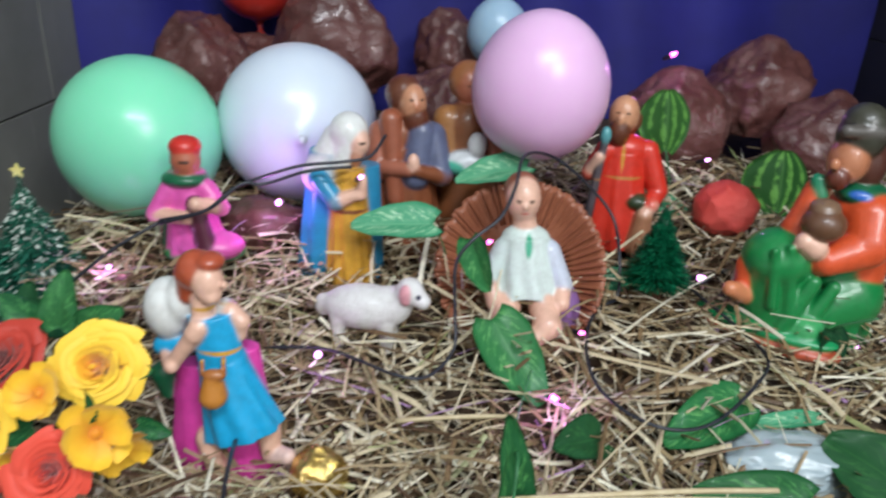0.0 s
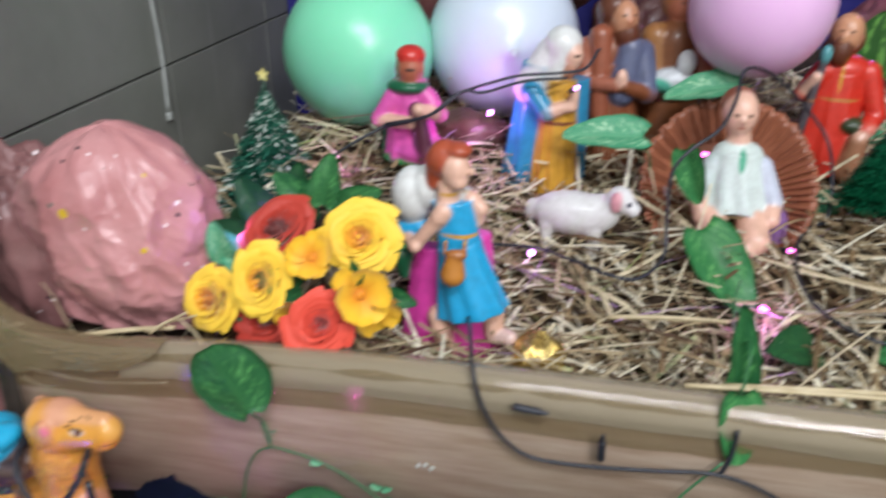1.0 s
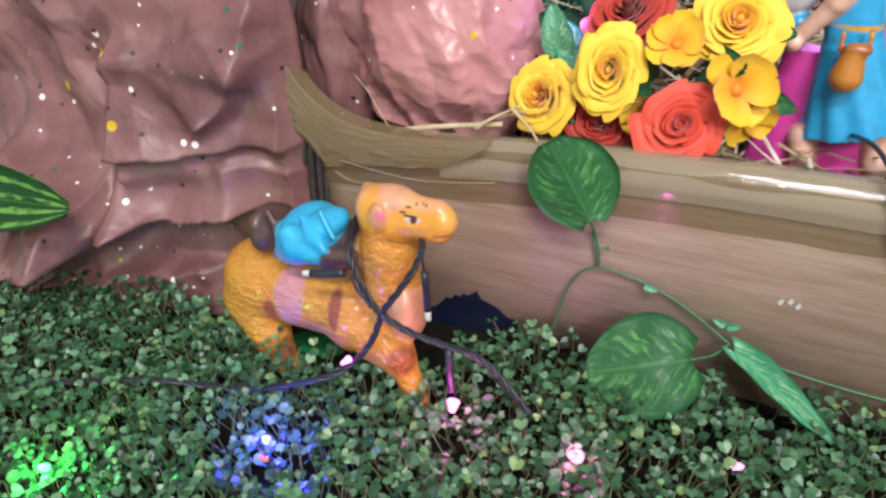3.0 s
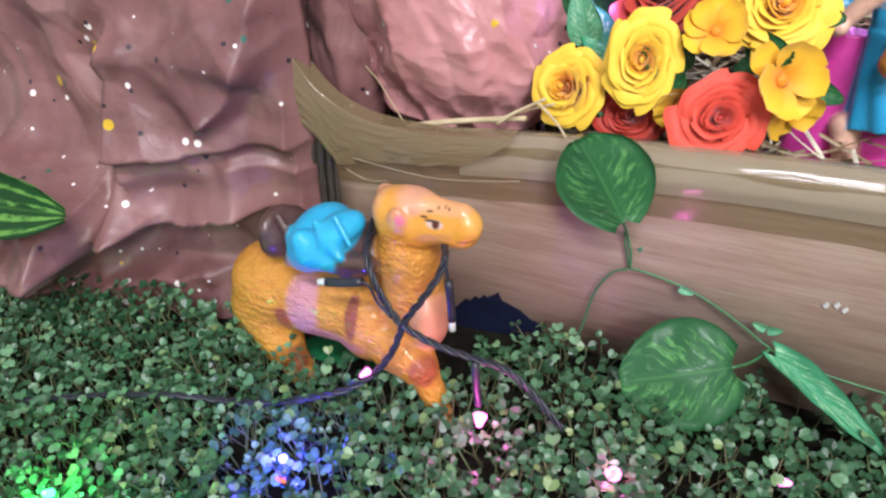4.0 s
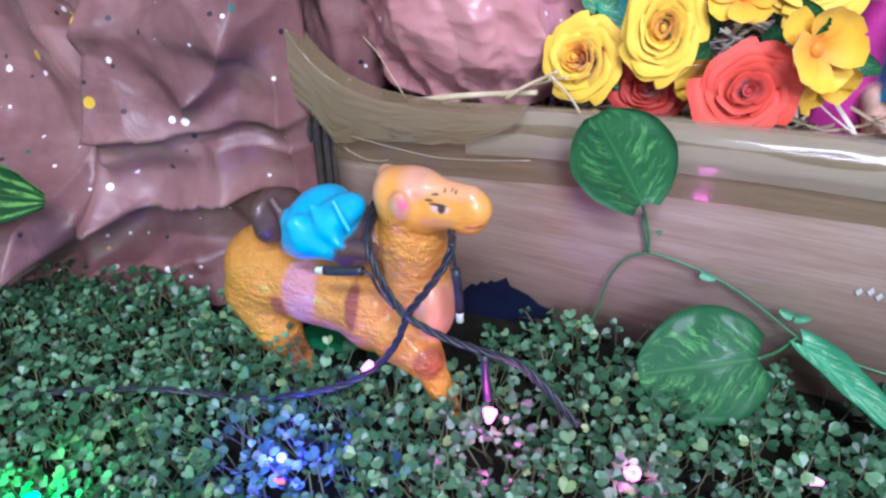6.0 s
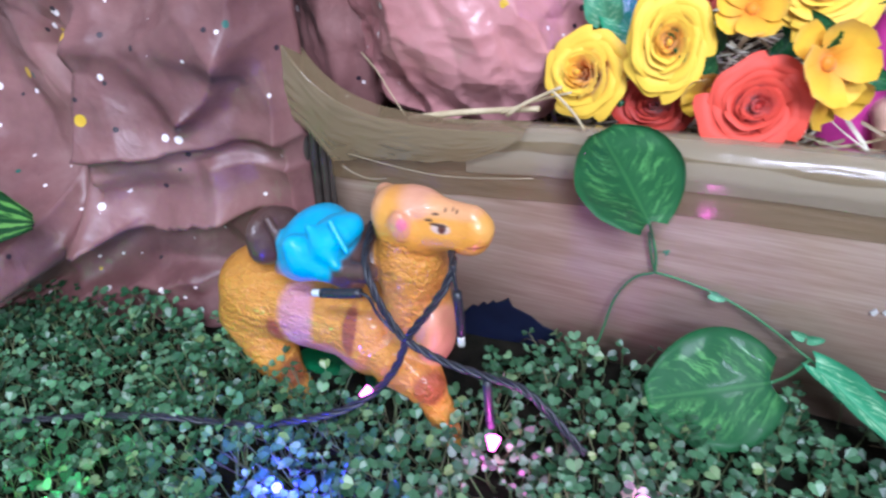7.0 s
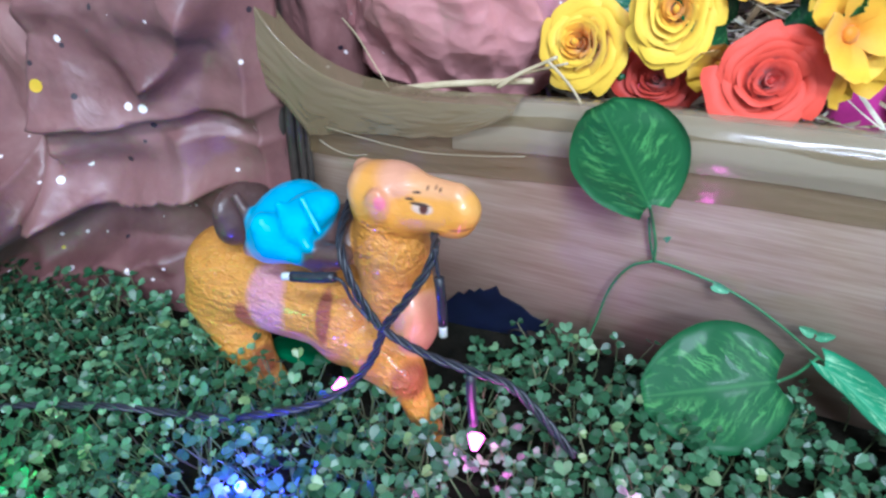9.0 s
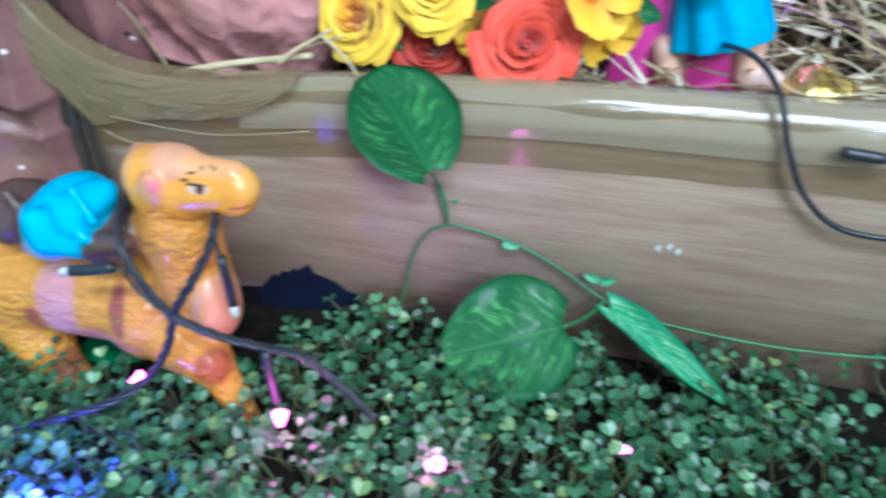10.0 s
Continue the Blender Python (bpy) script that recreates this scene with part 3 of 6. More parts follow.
def board_mesh(name, x0, x1, y0, y1, z0, z1, material, r=0.009, nx=60):
    """A long plank whose upper edges are rounded."""
    ring = [(y0, z0)]
    ring += [(y0 + r - r * math.cos(a), z1 - r + r * math.sin(a)) for a in (math.pi / 2 * k / 6 for k in range(7))]
    ring += [(y1 - r + r * math.sin(a), z1 - r + r * math.cos(a)) for a in (math.pi / 2 * k / 6 for k in range(7))]
    ring += [(y1, z0)]
    m, verts = len(ring), []
    for i in range(nx):
        x = x0 + (x1 - x0) * i / (nx - 1)
        sag = crest(x) + 0.0015 * noise.noise(Vector((x * 6, 0, 1)))
        verts += [(x, y, z + sag) for y, z in ring]
    faces = [(i * m + k, i * m + (k + 1) % m, (i + 1) * m + (k + 1) % m, (i + 1) * m + k) for i in range(nx - 1) for k in range(m)]
    faces += [tuple(range(m))[::-1], tuple(range((nx - 1) * m, nx * m))]
    return mesh_of(name, verts, faces, material)


part("plank", board_mesh("plank", -0.624, 0.77, 0.418, 0.446, -0.26, 0.044, WOOD), board)


def tape_mesh(name, x0, x1, low, z1, material, lift, wave, seed, back=True):
    """Tape folded over the top edge of the plank, with an uneven lower hem."""
    nx, r, verts, m = 120, 0.010, [], 0
    for i in range(nx):
        x = x0 + (x1 - x0) * i / (nx - 1)
        hem = low + wave * noise.noise(Vector((x * 3, seed, 0))) + wave * 0.3 * noise.noise(Vector((x * 25, seed, 4)))
        e = lift * (1 + 0.6 * noise.noise(Vector((x * 18, seed, 9))))
        ring = [(0.418 - e, hem + (z1 - r - hem) * k / 5) for k in range(5)]
        ring += [(0.418 - e + (r + e) * (1 - math.cos(a)), z1 - r + (r + e) * math.sin(a)) for a in (math.pi / 2 * k / 6 for k in range(7))]
        if back:
            ring += [(0.436 + 0.01 * k, z1 + e - 0.004 * k * k) for k in range(1, 3)]
        m = len(ring)
        verts += [(x, y, z + crest(x)) for y, z in ring]
    return mesh_of(name, verts, grid_faces(nx, m), material)


part("tape", tape_mesh("tape", -0.624, 0.77, -0.004, 0.044, TAPE, 0.0012, 0.006, 1), board, "shiny brown parcel tape")


def chamfer_film():
    """Clear tape drawn tight over the edge, in a slanting band."""
    nx, verts = 150, []
    for i in range(nx):
        x = -0.50 + 1.27 * i / (nx - 1)
        e = 0.0012 * noise.noise(Vector((x * 22, 0, 3)))
        grow = min(1.0, i / 14)
        for y, z in ((0.4145, 0.018 + 0.003 * noise.noise(Vector((x * 9, 1, 0)))), (0.4135, 0.026 + e), (0.4135 + 0.003 * (1 - grow), 0.031), (0.4175 + e, 0.0375), (0.4215 + e, 0.0425 + 0.002 * grow), (0.427, 0.0480 + e), (0.436, 0.0485), (0.446, 0.046), (0.4495, 0.035)):
            verts.append((x, y, z + crest(x)))
    return mesh_of("tape", verts, [f for f in grid_faces(nx, 9)], TIGHT)


part("tape", chamfer_film(), board, "shiny clear tape")


def loose_film():
    """The loose end of the tape that is stretched up to the paper rock and laid back over the edge."""
    nu, nv, verts = 150, 60, []
    for i in range(nu):
        u = i / (nu - 1)
        x = -0.650 + 0.195 * u
        top = 0.052 + crest(x) + 0.058 * math.exp(-(x + 0.650) / 0.030)
        low = float(np.interp(x, [-0.650, -0.642, -0.631, -0.616, -0.590, -0.513, -0.40], [0.020, 0.016, 0.008, -0.014, -0.006, 0.004, 0.018])) + 0.002 * noise.noise(Vector((u * 9, 0, 5)))
        low += (top - low) * 0.9 * max(0.0, (u - 0.72) / 0.28) ** 1.5
        for j in range(nv):
            v = j / (nv - 1)
            z = low + (top - low) * min(1.0, v * 1.35)
            y = 0.4095 + 0.012 * v * v + 0.05 * max(0.0, v - 0.74)
            fan = (z - low) * 55 + 7 * u * (1 - u)
            pull = math.exp(-(u / 0.42) ** 2)
            y += 0.0007 * pull * (0.5 - abs(noise.noise(Vector((u * 6 + 1, fan * 0.40 + 3 * u, 2)))) * 2) + 0.0006 * (0.5 - abs(noise.noise(Vector((u * 7, v * 8, 6)))) * 2)
            verts.append((x, min(y, 0.450), z))
    return mesh_of("tape_end", verts, grid_faces(nu, nv), CRINKLED)


part("tape_end", loose_film(), board, "crinkled brown tape end pulled loose")
# Glints on the tape edges, drawn as thin tubes of a paler colour.
SHEEN = plain("tape_rim", (0.36, 0.30, 0.20), (0.46, 0.39, 0.27), 60, 0.15, 0, 0, 0.6)
for k, (xa, xb, h) in enumerate(((-0.598, -0.445, -0.024), (-0.606, -0.566, -0.036))):
    pts = [(xa + (xb - xa) * q / 4, 0.4072, 0.044 + h + crest(xa + (xb - xa) * q / 4) + 0.006 * (1 - q / 4) ** 2 - 0.004 * math.sin(math.pi * q / 4)) for q in range(5)]
    part("tape_rim", tube("tape_rim", pts, 0.0004, SHEEN, 5, 5), board, "thin pale tube drawing the glint along the tape edge")
DARKPLEAT = plain("dark_pleat", (0.03, 0.024, 0.02), (0.07, 0.058, 0.048), 40, 0.5)
# Solid black slab behind the pleats, in place of the slot's shade.
part("end_gap", block("end_gap", -0.662, -0.622, 0.424, 0.444, -0.25, 0.012, BLACK_PRINT_GAP, 0.002), board, "black slab standing in for the shade at the board end")
for k, x in enumerate((-0.652, -0.643, -0.634, -0.627)):
    part("pleat", tube("pleat", [(x + 0.006, 0.421, 0.012), (x + 0.003, 0.419, -0.02), (x, 0.418, -0.07), (x - 0.006, 0.418, -0.14), (x - 0.009, 0.418, -0.21)], 0.0046 - 0.0006 * k, DARKPLEAT), board, "dark pleat at the board's end")


def silhouette(name, outline, y, material, thick=0.0012):
    n = len(outline)
    verts = [(x, y, z) for x, z in outline] + [(x, y + thick, z) for x, z in outline]
    faces = [tuple(range(n)), tuple(range(2 * n - 1, n - 1, -1))] + [(i, i + n, (i + 1) % n + n, (i + 1) % n) for i in range(n)]
    return mesh_of(name, verts, faces, material, smooth=False)


horse = [(-0.508, -0.152), (-0.500, -0.141), (-0.495, -0.142), (-0.490, -0.135), (-0.486, -0.137), (-0.481, -0.131), (-0.478, -0.133), (-0.472, -0.129), (-0.467, -0.124), (-0.463, -0.133),
         (-0.454, -0.136), (-0.446, -0.139), (-0.436, -0.147), (-0.425, -0.150), (-0.424, -0.157), (-0.429, -0.163), (-0.437, -0.162), (-0.441, -0.164), (-0.440, -0.180), (-0.515, -0.185), (-0.516, -0.160)]
under = [(-0.56, -0.165), (-0.515, -0.158), (-0.47, -0.168), (-0.441, -0.166), (-0.437, -0.171), (-0.426, -0.172), (-0.418, -0.186), (-0.412, -0.26), (-0.57, -0.26)]
part("print_ground", silhouette("print_ground", under, 0.4164, BLACK_PRINT_GAP), board, "black lower field of the print")
part("horse_print", silhouette("horse_print", horse, 0.4158, NAVY), board, "dark navy horse head print")
ring_pts = [(-0.447 + 0.008 * math.cos(a), 0.4150, -0.173 + 0.0085 * math.sin(a)) for a in (2 * math.pi * k / 14 for k in range(15))]
part("print_ring", tube("print_ring", ring_pts, 0.0009, DARKPLEAT, 5, 2), board)
for x, z in ((-0.207, -0.062), (-0.200, -0.060), (-0.194, -0.063)):
    part("print_mark", silhouette("print_mark", [(x - 0.0025, z), (x, z - 0.003), (x + 0.002, z + 0.001), (x, z + 0.004)], 0.4163, WHITEINK), board)

# ---- paper rocks ----


FOLDS = ((-0.806, 0.086, -0.802, -0.018, 0.032, 0.07), (-0.709, 0.037, -0.669, 0.082, 0.034, 0.05), (-0.669, 0.082, -0.664, 0.119, 0.034, 0.05),
         (-0.800, 0.001, -0.622, 0.008, 0.024, 0.05), (-0.630, -0.026, -0.702, -0.011, 0.014, 0.045), (-0.840, -0.055, -0.944, -0.014, 0.045, 0.07),
         (-0.840, -0.087, -0.841, -0.051, 0.042, 0.06), (-0.930, -0.160, -0.838, -0.085, 0.042, 0.06), (-0.960, -0.212, -0.916, -0.039, 0.014, 0.03),
         (-0.930, -0.130, -0.804, -0.072, 0.058, 0.07), (-0.808, -0.073, -0.706, -0.064, 0.058, 0.07), (-0.759, -0.140, -0.943, -0.168, 0.026, 0.05),
         (-1.018, -0.153, -0.961, -0.215, 0.016, 0.03))


def crumple(p, seed, octaves):
    """Sharp folds between soft swellings, at several sizes: (frequency, height) pairs."""
    q = Vector(p)
    return sum(h * (0.5 - abs(noise.noise(q * f + Vector((seed * 3.1, seed * 1.7 + k, seed * 2.3)))) * 2) for k, (f, h) in enumerate(octaves))


def folded(x, z):
    """Height of the hand-made pleats in the paper: steep on one side, easing off on the other."""
    out = 0.0
    for ax, az, bx, bz, depth, width in FOLDS:
        dx, dz = bx - ax, bz - az
        ln = math.hypot(dx, dz)
        t = ((x - ax) * dx + (z - az) * dz) / ln
        s = (dx * (z - az) - dz * (x - ax)) / ln + 0.006 * noise.noise(Vector((t * 30, ax * 9, 1)))
        over = max(0.0, -t, t - ln)
        out += depth * math.exp(-s / width if s > 0 else s / 0.005) * math.exp(-(over / 0.018) ** 2)
    return out


def paper_mountain():
    nu, nv, verts = 300, 330, []
    for j in range(nv):
        z = -0.25 + 0.85 * j / (nv - 1)
        left = -1.06 - 0.14 / (1 + math.exp((z + 0.17) / 0.02)) - 0.22 / (1 + math.exp((0.07 - z) / 0.02))
        for i in range(nu):
            u = i / (nu - 1)
            x = left + (-0.642 - left) * u
            y = 0.392 + 0.05 * max(0.0, z) - 0.05 * math.exp(-((z + 0.2) / 0.09) ** 2) * (1 - 0.5 * u)
            calm = 1 - 0.6 * u ** 9
            y -= calm * (folded(x, z) + crumple((x, z, 0.3), 4, ((4.5, 0.026), (12.0, 0.006))) + 0.020 * facets(x * 8.5 + z * 2.5, z * 8 - x * 1.2, 9) + 0.008 * facets(x * 17, z * 15 + x * 4, 11) + 0.0022 * facets(x * 38 + z * 6, z * 34, 2))
            y += 0.10 * max(0.0, 0.06 - u) / 0.06 + 0.03 * max(0.0, u - 0.97) / 0.03
            verts.append((x + 0.012 * noise.noise(Vector((z * 8, u * 2, 1))) * (1 - u), y, z))
    me = mesh_of("paper_rock", verts, [f[::-1] for f in grid_faces(nv, nu)], PAPER)
    return me


mountain = thing("paper_rock", "tall crumpled mauve-brown paper rock with paint spatter behind the sprouts", "paper rock", me=paper_mountain())
thick = mountain.modifiers.new("thickness", "SOLIDIFY")
thick.thickness, thick.offset = 0.0012, -1
ROCKS = "crumpled paper rocks"


def egg_rock():
    """Taller than wide, drawn in towards the top, gathered into folds at the foot."""
    nu, nv, verts = 300, 190, []
    for i in range(nu):
        a = 2 * math.pi * i / nu
        for j in range(nv):
            t = j / (nv - 1)
            r = 0.74 + 0.23 * math.sin(math.pi / 2 * t / 0.42) if t < 0.42 else 0.97 * max(0.0, 1 - ((t - 0.42) / 0.58) ** 2.3) ** 0.5
            p = (math.cos(a), math.sin(a), 2.2 * t + 0.4 * math.sin(a))
            low = max(0.0, 0.45 - t)
            ripple = 0.15 * facets(a * 1.5, t * 2.6, 4) + (0.06 + 0.16 * low) * facets(a * 2.9, t * 5.2 + a * 0.6, 6) + crumple(p, 2, ((1.3, 0.05), (2.6, 0.03 + 0.10 * low), (6.0, 0.012)))
            r = max(0.0, r * (1.02 + ripple)) if j < nv - 1 else 0.0
            verts.append((0.100 * r * math.cos(a) - 0.010 * t, 0.078 * r * math.sin(a), 0.207 * t + 0.006 * creases(a * 3, t * 4, 9)))
    return mesh_of("paper_rock", verts, grid_faces(nu, nv, True), EGG)


thing("paper_rock", "rounded rock of glossy pinkish crumpled paper with paint spatter", "paper rock", ROCKS, me=egg_rock(), place=(-0.543, 0.535, 0.0))
for px, py, pz, sx, sy, sz, seed, label in (
        (-0.41, 1.22, 0.24, 0.105, 0.09, 0.115, 1, "rock of dark brown crumpled paper with glossy folds"),
        (-0.335, 1.27, 0.20, 0.12, 0.10, 0.12, 7, "low rock of brown crumpled paper"),
        (-0.20, 1.26, 0.28, 0.125, 0.09, 0.13, 2, "large rock of reddish brown crumpled paper"),
        (0.0, 1.30, 0.27, 0.075, 0.06, 0.09, 4, "squarish rock of brown crumpled paper"),
        (-0.02, 1.19, 0.18, 0.09, 0.07, 0.12, 5, "rock of reddish brown crumpled paper behind the bearded figurine"),
        (0.37, 1.17, 0.19, 0.115, 0.08, 0.115, 6, "rock of brown crumpled paper with pale glossy folds"),
        (0.525, 1.24, 0.235, 0.105, 0.09, 0.105, 8, "tall rock of dark reddish crumpled paper"),
        (0.60, 1.14, 0.175, 0.10, 0.09, 0.095, 9, "rock of dark reddish glossy crumpled paper"),
        (-0.245, 0.90, 0.10, 0.065, 0.05, 0.05, 10, "small rock of reddish brown paper in the straw")):
    thing("paper_rock", label, "paper rock", ROCKS, me=boulder("paper_rock", (sx, sy, sz), BROWN, seed, 0.26, 3, -0.55), place=(px, py, pz))
thing("paper_rock", "small rock of pinkish crumpled paper beside the wall", "paper rock", ROCKS, me=boulder("paper_rock", (0.07, 0.05, 0.16), PAPER, 11, 0.3), place=(-0.662, 0.53, 0.06))

# ---- balloons ----


def balloon(label, place, rx, rz, material, tilt):
    nu, nv, verts = 48, 32, []
    for i in range(nu):
        a = 2 * math.pi * i / nu
        for j in range(nv):
            t = math.pi * j / (nv - 1)
            k = math.sin(t) * (1 + 0.05 * math.cos(t))
            verts.append((rx * k * math.cos(a), rx * k * math.sin(a), -rz * math.cos(t) - (0.012 if j == 0 else 0.003 if j == 1 else 0)))
    ob = thing("balloon", label, "balloon", "balloons in the niche", place=place, turn=tilt)
    part("skin", mesh_of("skin", verts, [f[::-1] for f in grid_faces(nu, nv, True)][::-1], material), ob)
    z = -rz - 0.012
    part("knot", tube("knot", [(0, 0, z + 0.004), (0.001, 0, z - 0.004), (0, 0.001, z - 0.008), (0.003, 0, z - 0.013)], 0.004, material, 8, 4, 1.6), ob, "tied latex knot")
    return ob


balloon("pale green inflated balloon", (-0.413, 0.95, 0.198), 0.109, 0.108, GREENB, (100, 0, 40))
balloon("bluish white inflated balloon", (-0.214, 1.02, 0.212), 0.111, 0.110, WHITEB, (-94, 0, 13))
balloon("lilac pink inflated balloon", (0.113, 0.90, 0.300), 0.085, 0.092, PINKB, (8, 5, 0))
balloon("pale blue inflated balloon behind the pink one", (0.075, 1.22, 0.325), 0.05, 0.055, BLUEB, (10, 0, 0))
balloon("dark red inflated balloon among the rocks", (-0.34, 1.33, 0.40), 0.075, 0.085, REDB, (0, 0, 0))

# ---- figurines ----
SKIN, HAIR, RUST = (0.76, 0.47, 0.35), (0.16, 0.045, 0.02), (0.40, 0.075, 0.03)
MAG, BLUE, WHT, YEL = (0.68, 0.055, 0.36), (0.02, 0.36, 0.66), (0.72, 0.74, 0.72), (0.62, 0.33, 0.035)
BRN, DBRN, RED, ORG, GRN, DGRN = (0.22, 0.07, 0.028), (0.05, 0.022, 0.014), (0.62, 0.035, 0.018), (0.66, 0.09, 0.025), (0.015, 0.22, 0.055), (0.008, 0.12, 0.05)
FIGS = "painted plaster figurines"


def figurine(name, label, place, yaw, prims, spots=(), voxel=0.002, material=None, turn=(0, 0), blend=0.004, size=1.0, shaggy=None):
    if size != 1.0:
        prims = [(q[0], *[tuple(size * k for k in v) if n < 2 and isinstance(v, tuple) else size * v if q[0] in "cf" and n in (2, 3) else v for n, v in enumerate(q[1:])]) for q in prims]
        spots = [(tuple(size * k for k in s[0]), tuple(size * k for k in s[1]) if isinstance(s[1], tuple) else size * s[1], s[2]) for s in spots]
    return thing(name, label, "figurine", FIGS, place=place, turn=(turn[0], turn[1], yaw), me=sculpt(name, prims, material or PLASTER, voxel, blend, spots, shaggy))


figurine("shepherdess_figurine", "painted plaster figure in blue dress and magenta skirt with white sack", (-0.197, 0.56, -0.030), 0, [
    ("e", (0.023, -0.004, -0.018), (0.0449, 0.037, 0.009), 0, GRN), ("f", (-0.036, 0.014, -0.027), (-0.031, 0.012, 0.121), 0.0334, 0.0159, MAG, 7, 0.05, 0.7),
    ("f", (0.011, 0.01, -0.02), (0.013, 0.012, 0.141), 0.0377, 0.0178, MAG, 8, 0.05, 0.7), ("f", (0.017, -0.006, 0.061), (0., -0.004, 0.134), 0.0375, 0.0216, BLUE, 9, 0.05, 0.8),
    ("f", (0.001, -0.004, 0.129), (-0.007, -0.002, 0.18), 0.0217, 0.0201, BLUE, 5, 0.02, 0.75), ("c", (-0.018, -0.008, 0.049), (-0.009, -0.014, 0.011), 0.0118, 0.0093, SKIN),
    ("c", (-0.009, -0.015, 0.011), (0.001, -0.024, 0.008), 0.0082, 0.0065, SKIN), ("c", (0.038, -0.002, 0.064), (0.041, -0.008, 0.036), 0.0129, 0.0092, SKIN),
    ("c", (0.043, -0.008, 0.034), (0.058, -0.015, 0.037), 0.0098, 0.0080, (0.7, 0.5, 0.45)), ("c", (0.001, -0.033, 0.13), (0., -0.034, 0.116), 0.0094, 0.0125, (0.5, 0.2, 0.03)),
    ("e", (0.003, -0.035, 0.138), (0.0103, 0.0059, 0.0054), 0, (0.36, 0.13, 0.03)), ("c", (-0.009, -0.028, 0.147), (-0.009, -0.031, 0.136), 0.0020, 0.0020, (0.4, 0.15, 0.05)),
    ("c", (0.01, -0.028, 0.151), (0.01, -0.031, 0.137), 0.0020, 0.0020, (0.4, 0.15, 0.05)), ("c", (-0.012, -0.004, 0.179), (-0.012, -0.004, 0.195), 0.0110, 0.0099, SKIN),
    ("e", (-0.004, -0.008, 0.214), (0.0137, 0.0146, 0.019), 0, SKIN), ("e", (0., -0.014, 0.204), (0.0078, 0.0088, 0.0068), 0, SKIN),
    ("e", (0.012, -0.015, 0.216), (0.0034, 0.0034, 0.0039), 0, SKIN), ("e", (-0.016, 0., 0.222), (0.0172, 0.0177, 0.0187), 0, RUST),
    ("c", (-0.024, 0., 0.218), (-0.026, 0.002, 0.197), 0.0118, 0.0085, RUST), ("e", (-0.002, -0.004, 0.233), (0.0126, 0.0136, 0.0078), 0, RUST),
    ("c", (-0.014, -0.014, 0.173), (-0.018, -0.015, 0.167), 0.0089, 0.0084, SKIN), ("c", (-0.018, -0.014, 0.166), (-0.044, -0.01, 0.13), 0.0080, 0.0067, SKIN),
    ("c", (-0.042, -0.015, 0.132), (-0.051, 0., 0.133), 0.0066, 0.0067, SKIN), ("c", (0.011, 0.002, 0.181), (0.02, 0., 0.173), 0.0091, 0.0076, SKIN),
    ("c", (0.02, 0., 0.172), (0.018, 0., 0.159), 0.0071, 0.0056, SKIN), ("e", (-0.051, 0.018, 0.174), (0.0228, 0.0238, 0.0301), 0, WHT),
    ("e", (-0.036, 0.015, 0.185), (0.0164, 0.0205, 0.0236), 0, WHT), ("e", (0.004, 0.006, 0.182), (0.0086, 0.0101, 0.0101), 0, WHT),
    ("c", (-0.057, 0.012, 0.138), (-0.042, 0.01, 0.139), 0.0105, 0.0126, BLUE), ("c", (-0.063, 0.015, 0.105), (-0.059, 0.015, 0.086), 0.0118, 0.0087, DGRN)],
    [
    ((0.01, -0.024, 0.228), (0.0028, 0.0057, 0.001), DBRN), ((0.009, -0.024, 0.231), (0.0038, 0.0057, 0.0009), HAIR),
    ((0.012, -0.025, 0.213), (0.0029, 0.0048, 0.0011), (0.5, 0.08, 0.06)), ((0.01, -0.03, 0.149), (0.0295, 0.0295, 0.002), YEL),
    ((-0.001, -0.02, 0.19), (0.0195, 0.0195, 0.0019), YEL)], voxel=0.0014, blend=0.003)

figurine("kneeling_figurine", "painted plaster figure kneeling in a pink robe and red cap", (-0.304, 0.82, 0.090), 0, [
    ("e", (0.008, 0, 0.004), (0.050, 0.035, 0.010), 0, GRN), ("f", (0, 0, 0.006), (-0.004, 0, 0.108), 0.036, 0.020, (0.72, 0.11, 0.42), 8, 0.06, 0.85), ("e", (0.02, -0.012, 0.018), (0.042, 0.028, 0.018), 0, (0.66, 0.1, 0.4)),
    ("c", (0.022, -0.03, 0.02), (0.010, -0.026, 0.075), 0.012, 0.010, (0.09, 0.02, 0.04)), ("e", (-0.006, -0.004, 0.100), (0.027, 0.023, 0.010), 0, DGRN), ("c", (-0.03, 0.015, 0.01), (-0.028, 0.012, 0.06), 0.018, 0.012, DGRN),
    ("e", (-0.002, -0.006, 0.122), (0.017, 0.018, 0.020), 0, (0.42, 0.13, 0.07)), ("e", (-0.003, -0.002, 0.138), (0.019, 0.019, 0.013), 0, (0.58, 0.03, 0.02)), ("e", (-0.012, 0.006, 0.12), (0.013, 0.014, 0.02), 0, (0.2, 0.03, 0.02)),
    ("c", (-0.024, -0.008, 0.085), (-0.042, -0.016, 0.058), 0.013, 0.010, (0.72, 0.11, 0.42)), ("c", (-0.042, -0.016, 0.056), (0.002, -0.034, 0.06), 0.009, 0.008, SKIN),
    ("c", (0.02, -0.008, 0.088), (0.038, -0.016, 0.068), 0.012, 0.010, (0.72, 0.11, 0.42)), ("c", (0.038, -0.016, 0.068), (0.015, -0.034, 0.078), 0.009, 0.008, SKIN)],
    [((0.002, -0.024, 0.124), (0.008, 0.004, 0.0018), DBRN)])

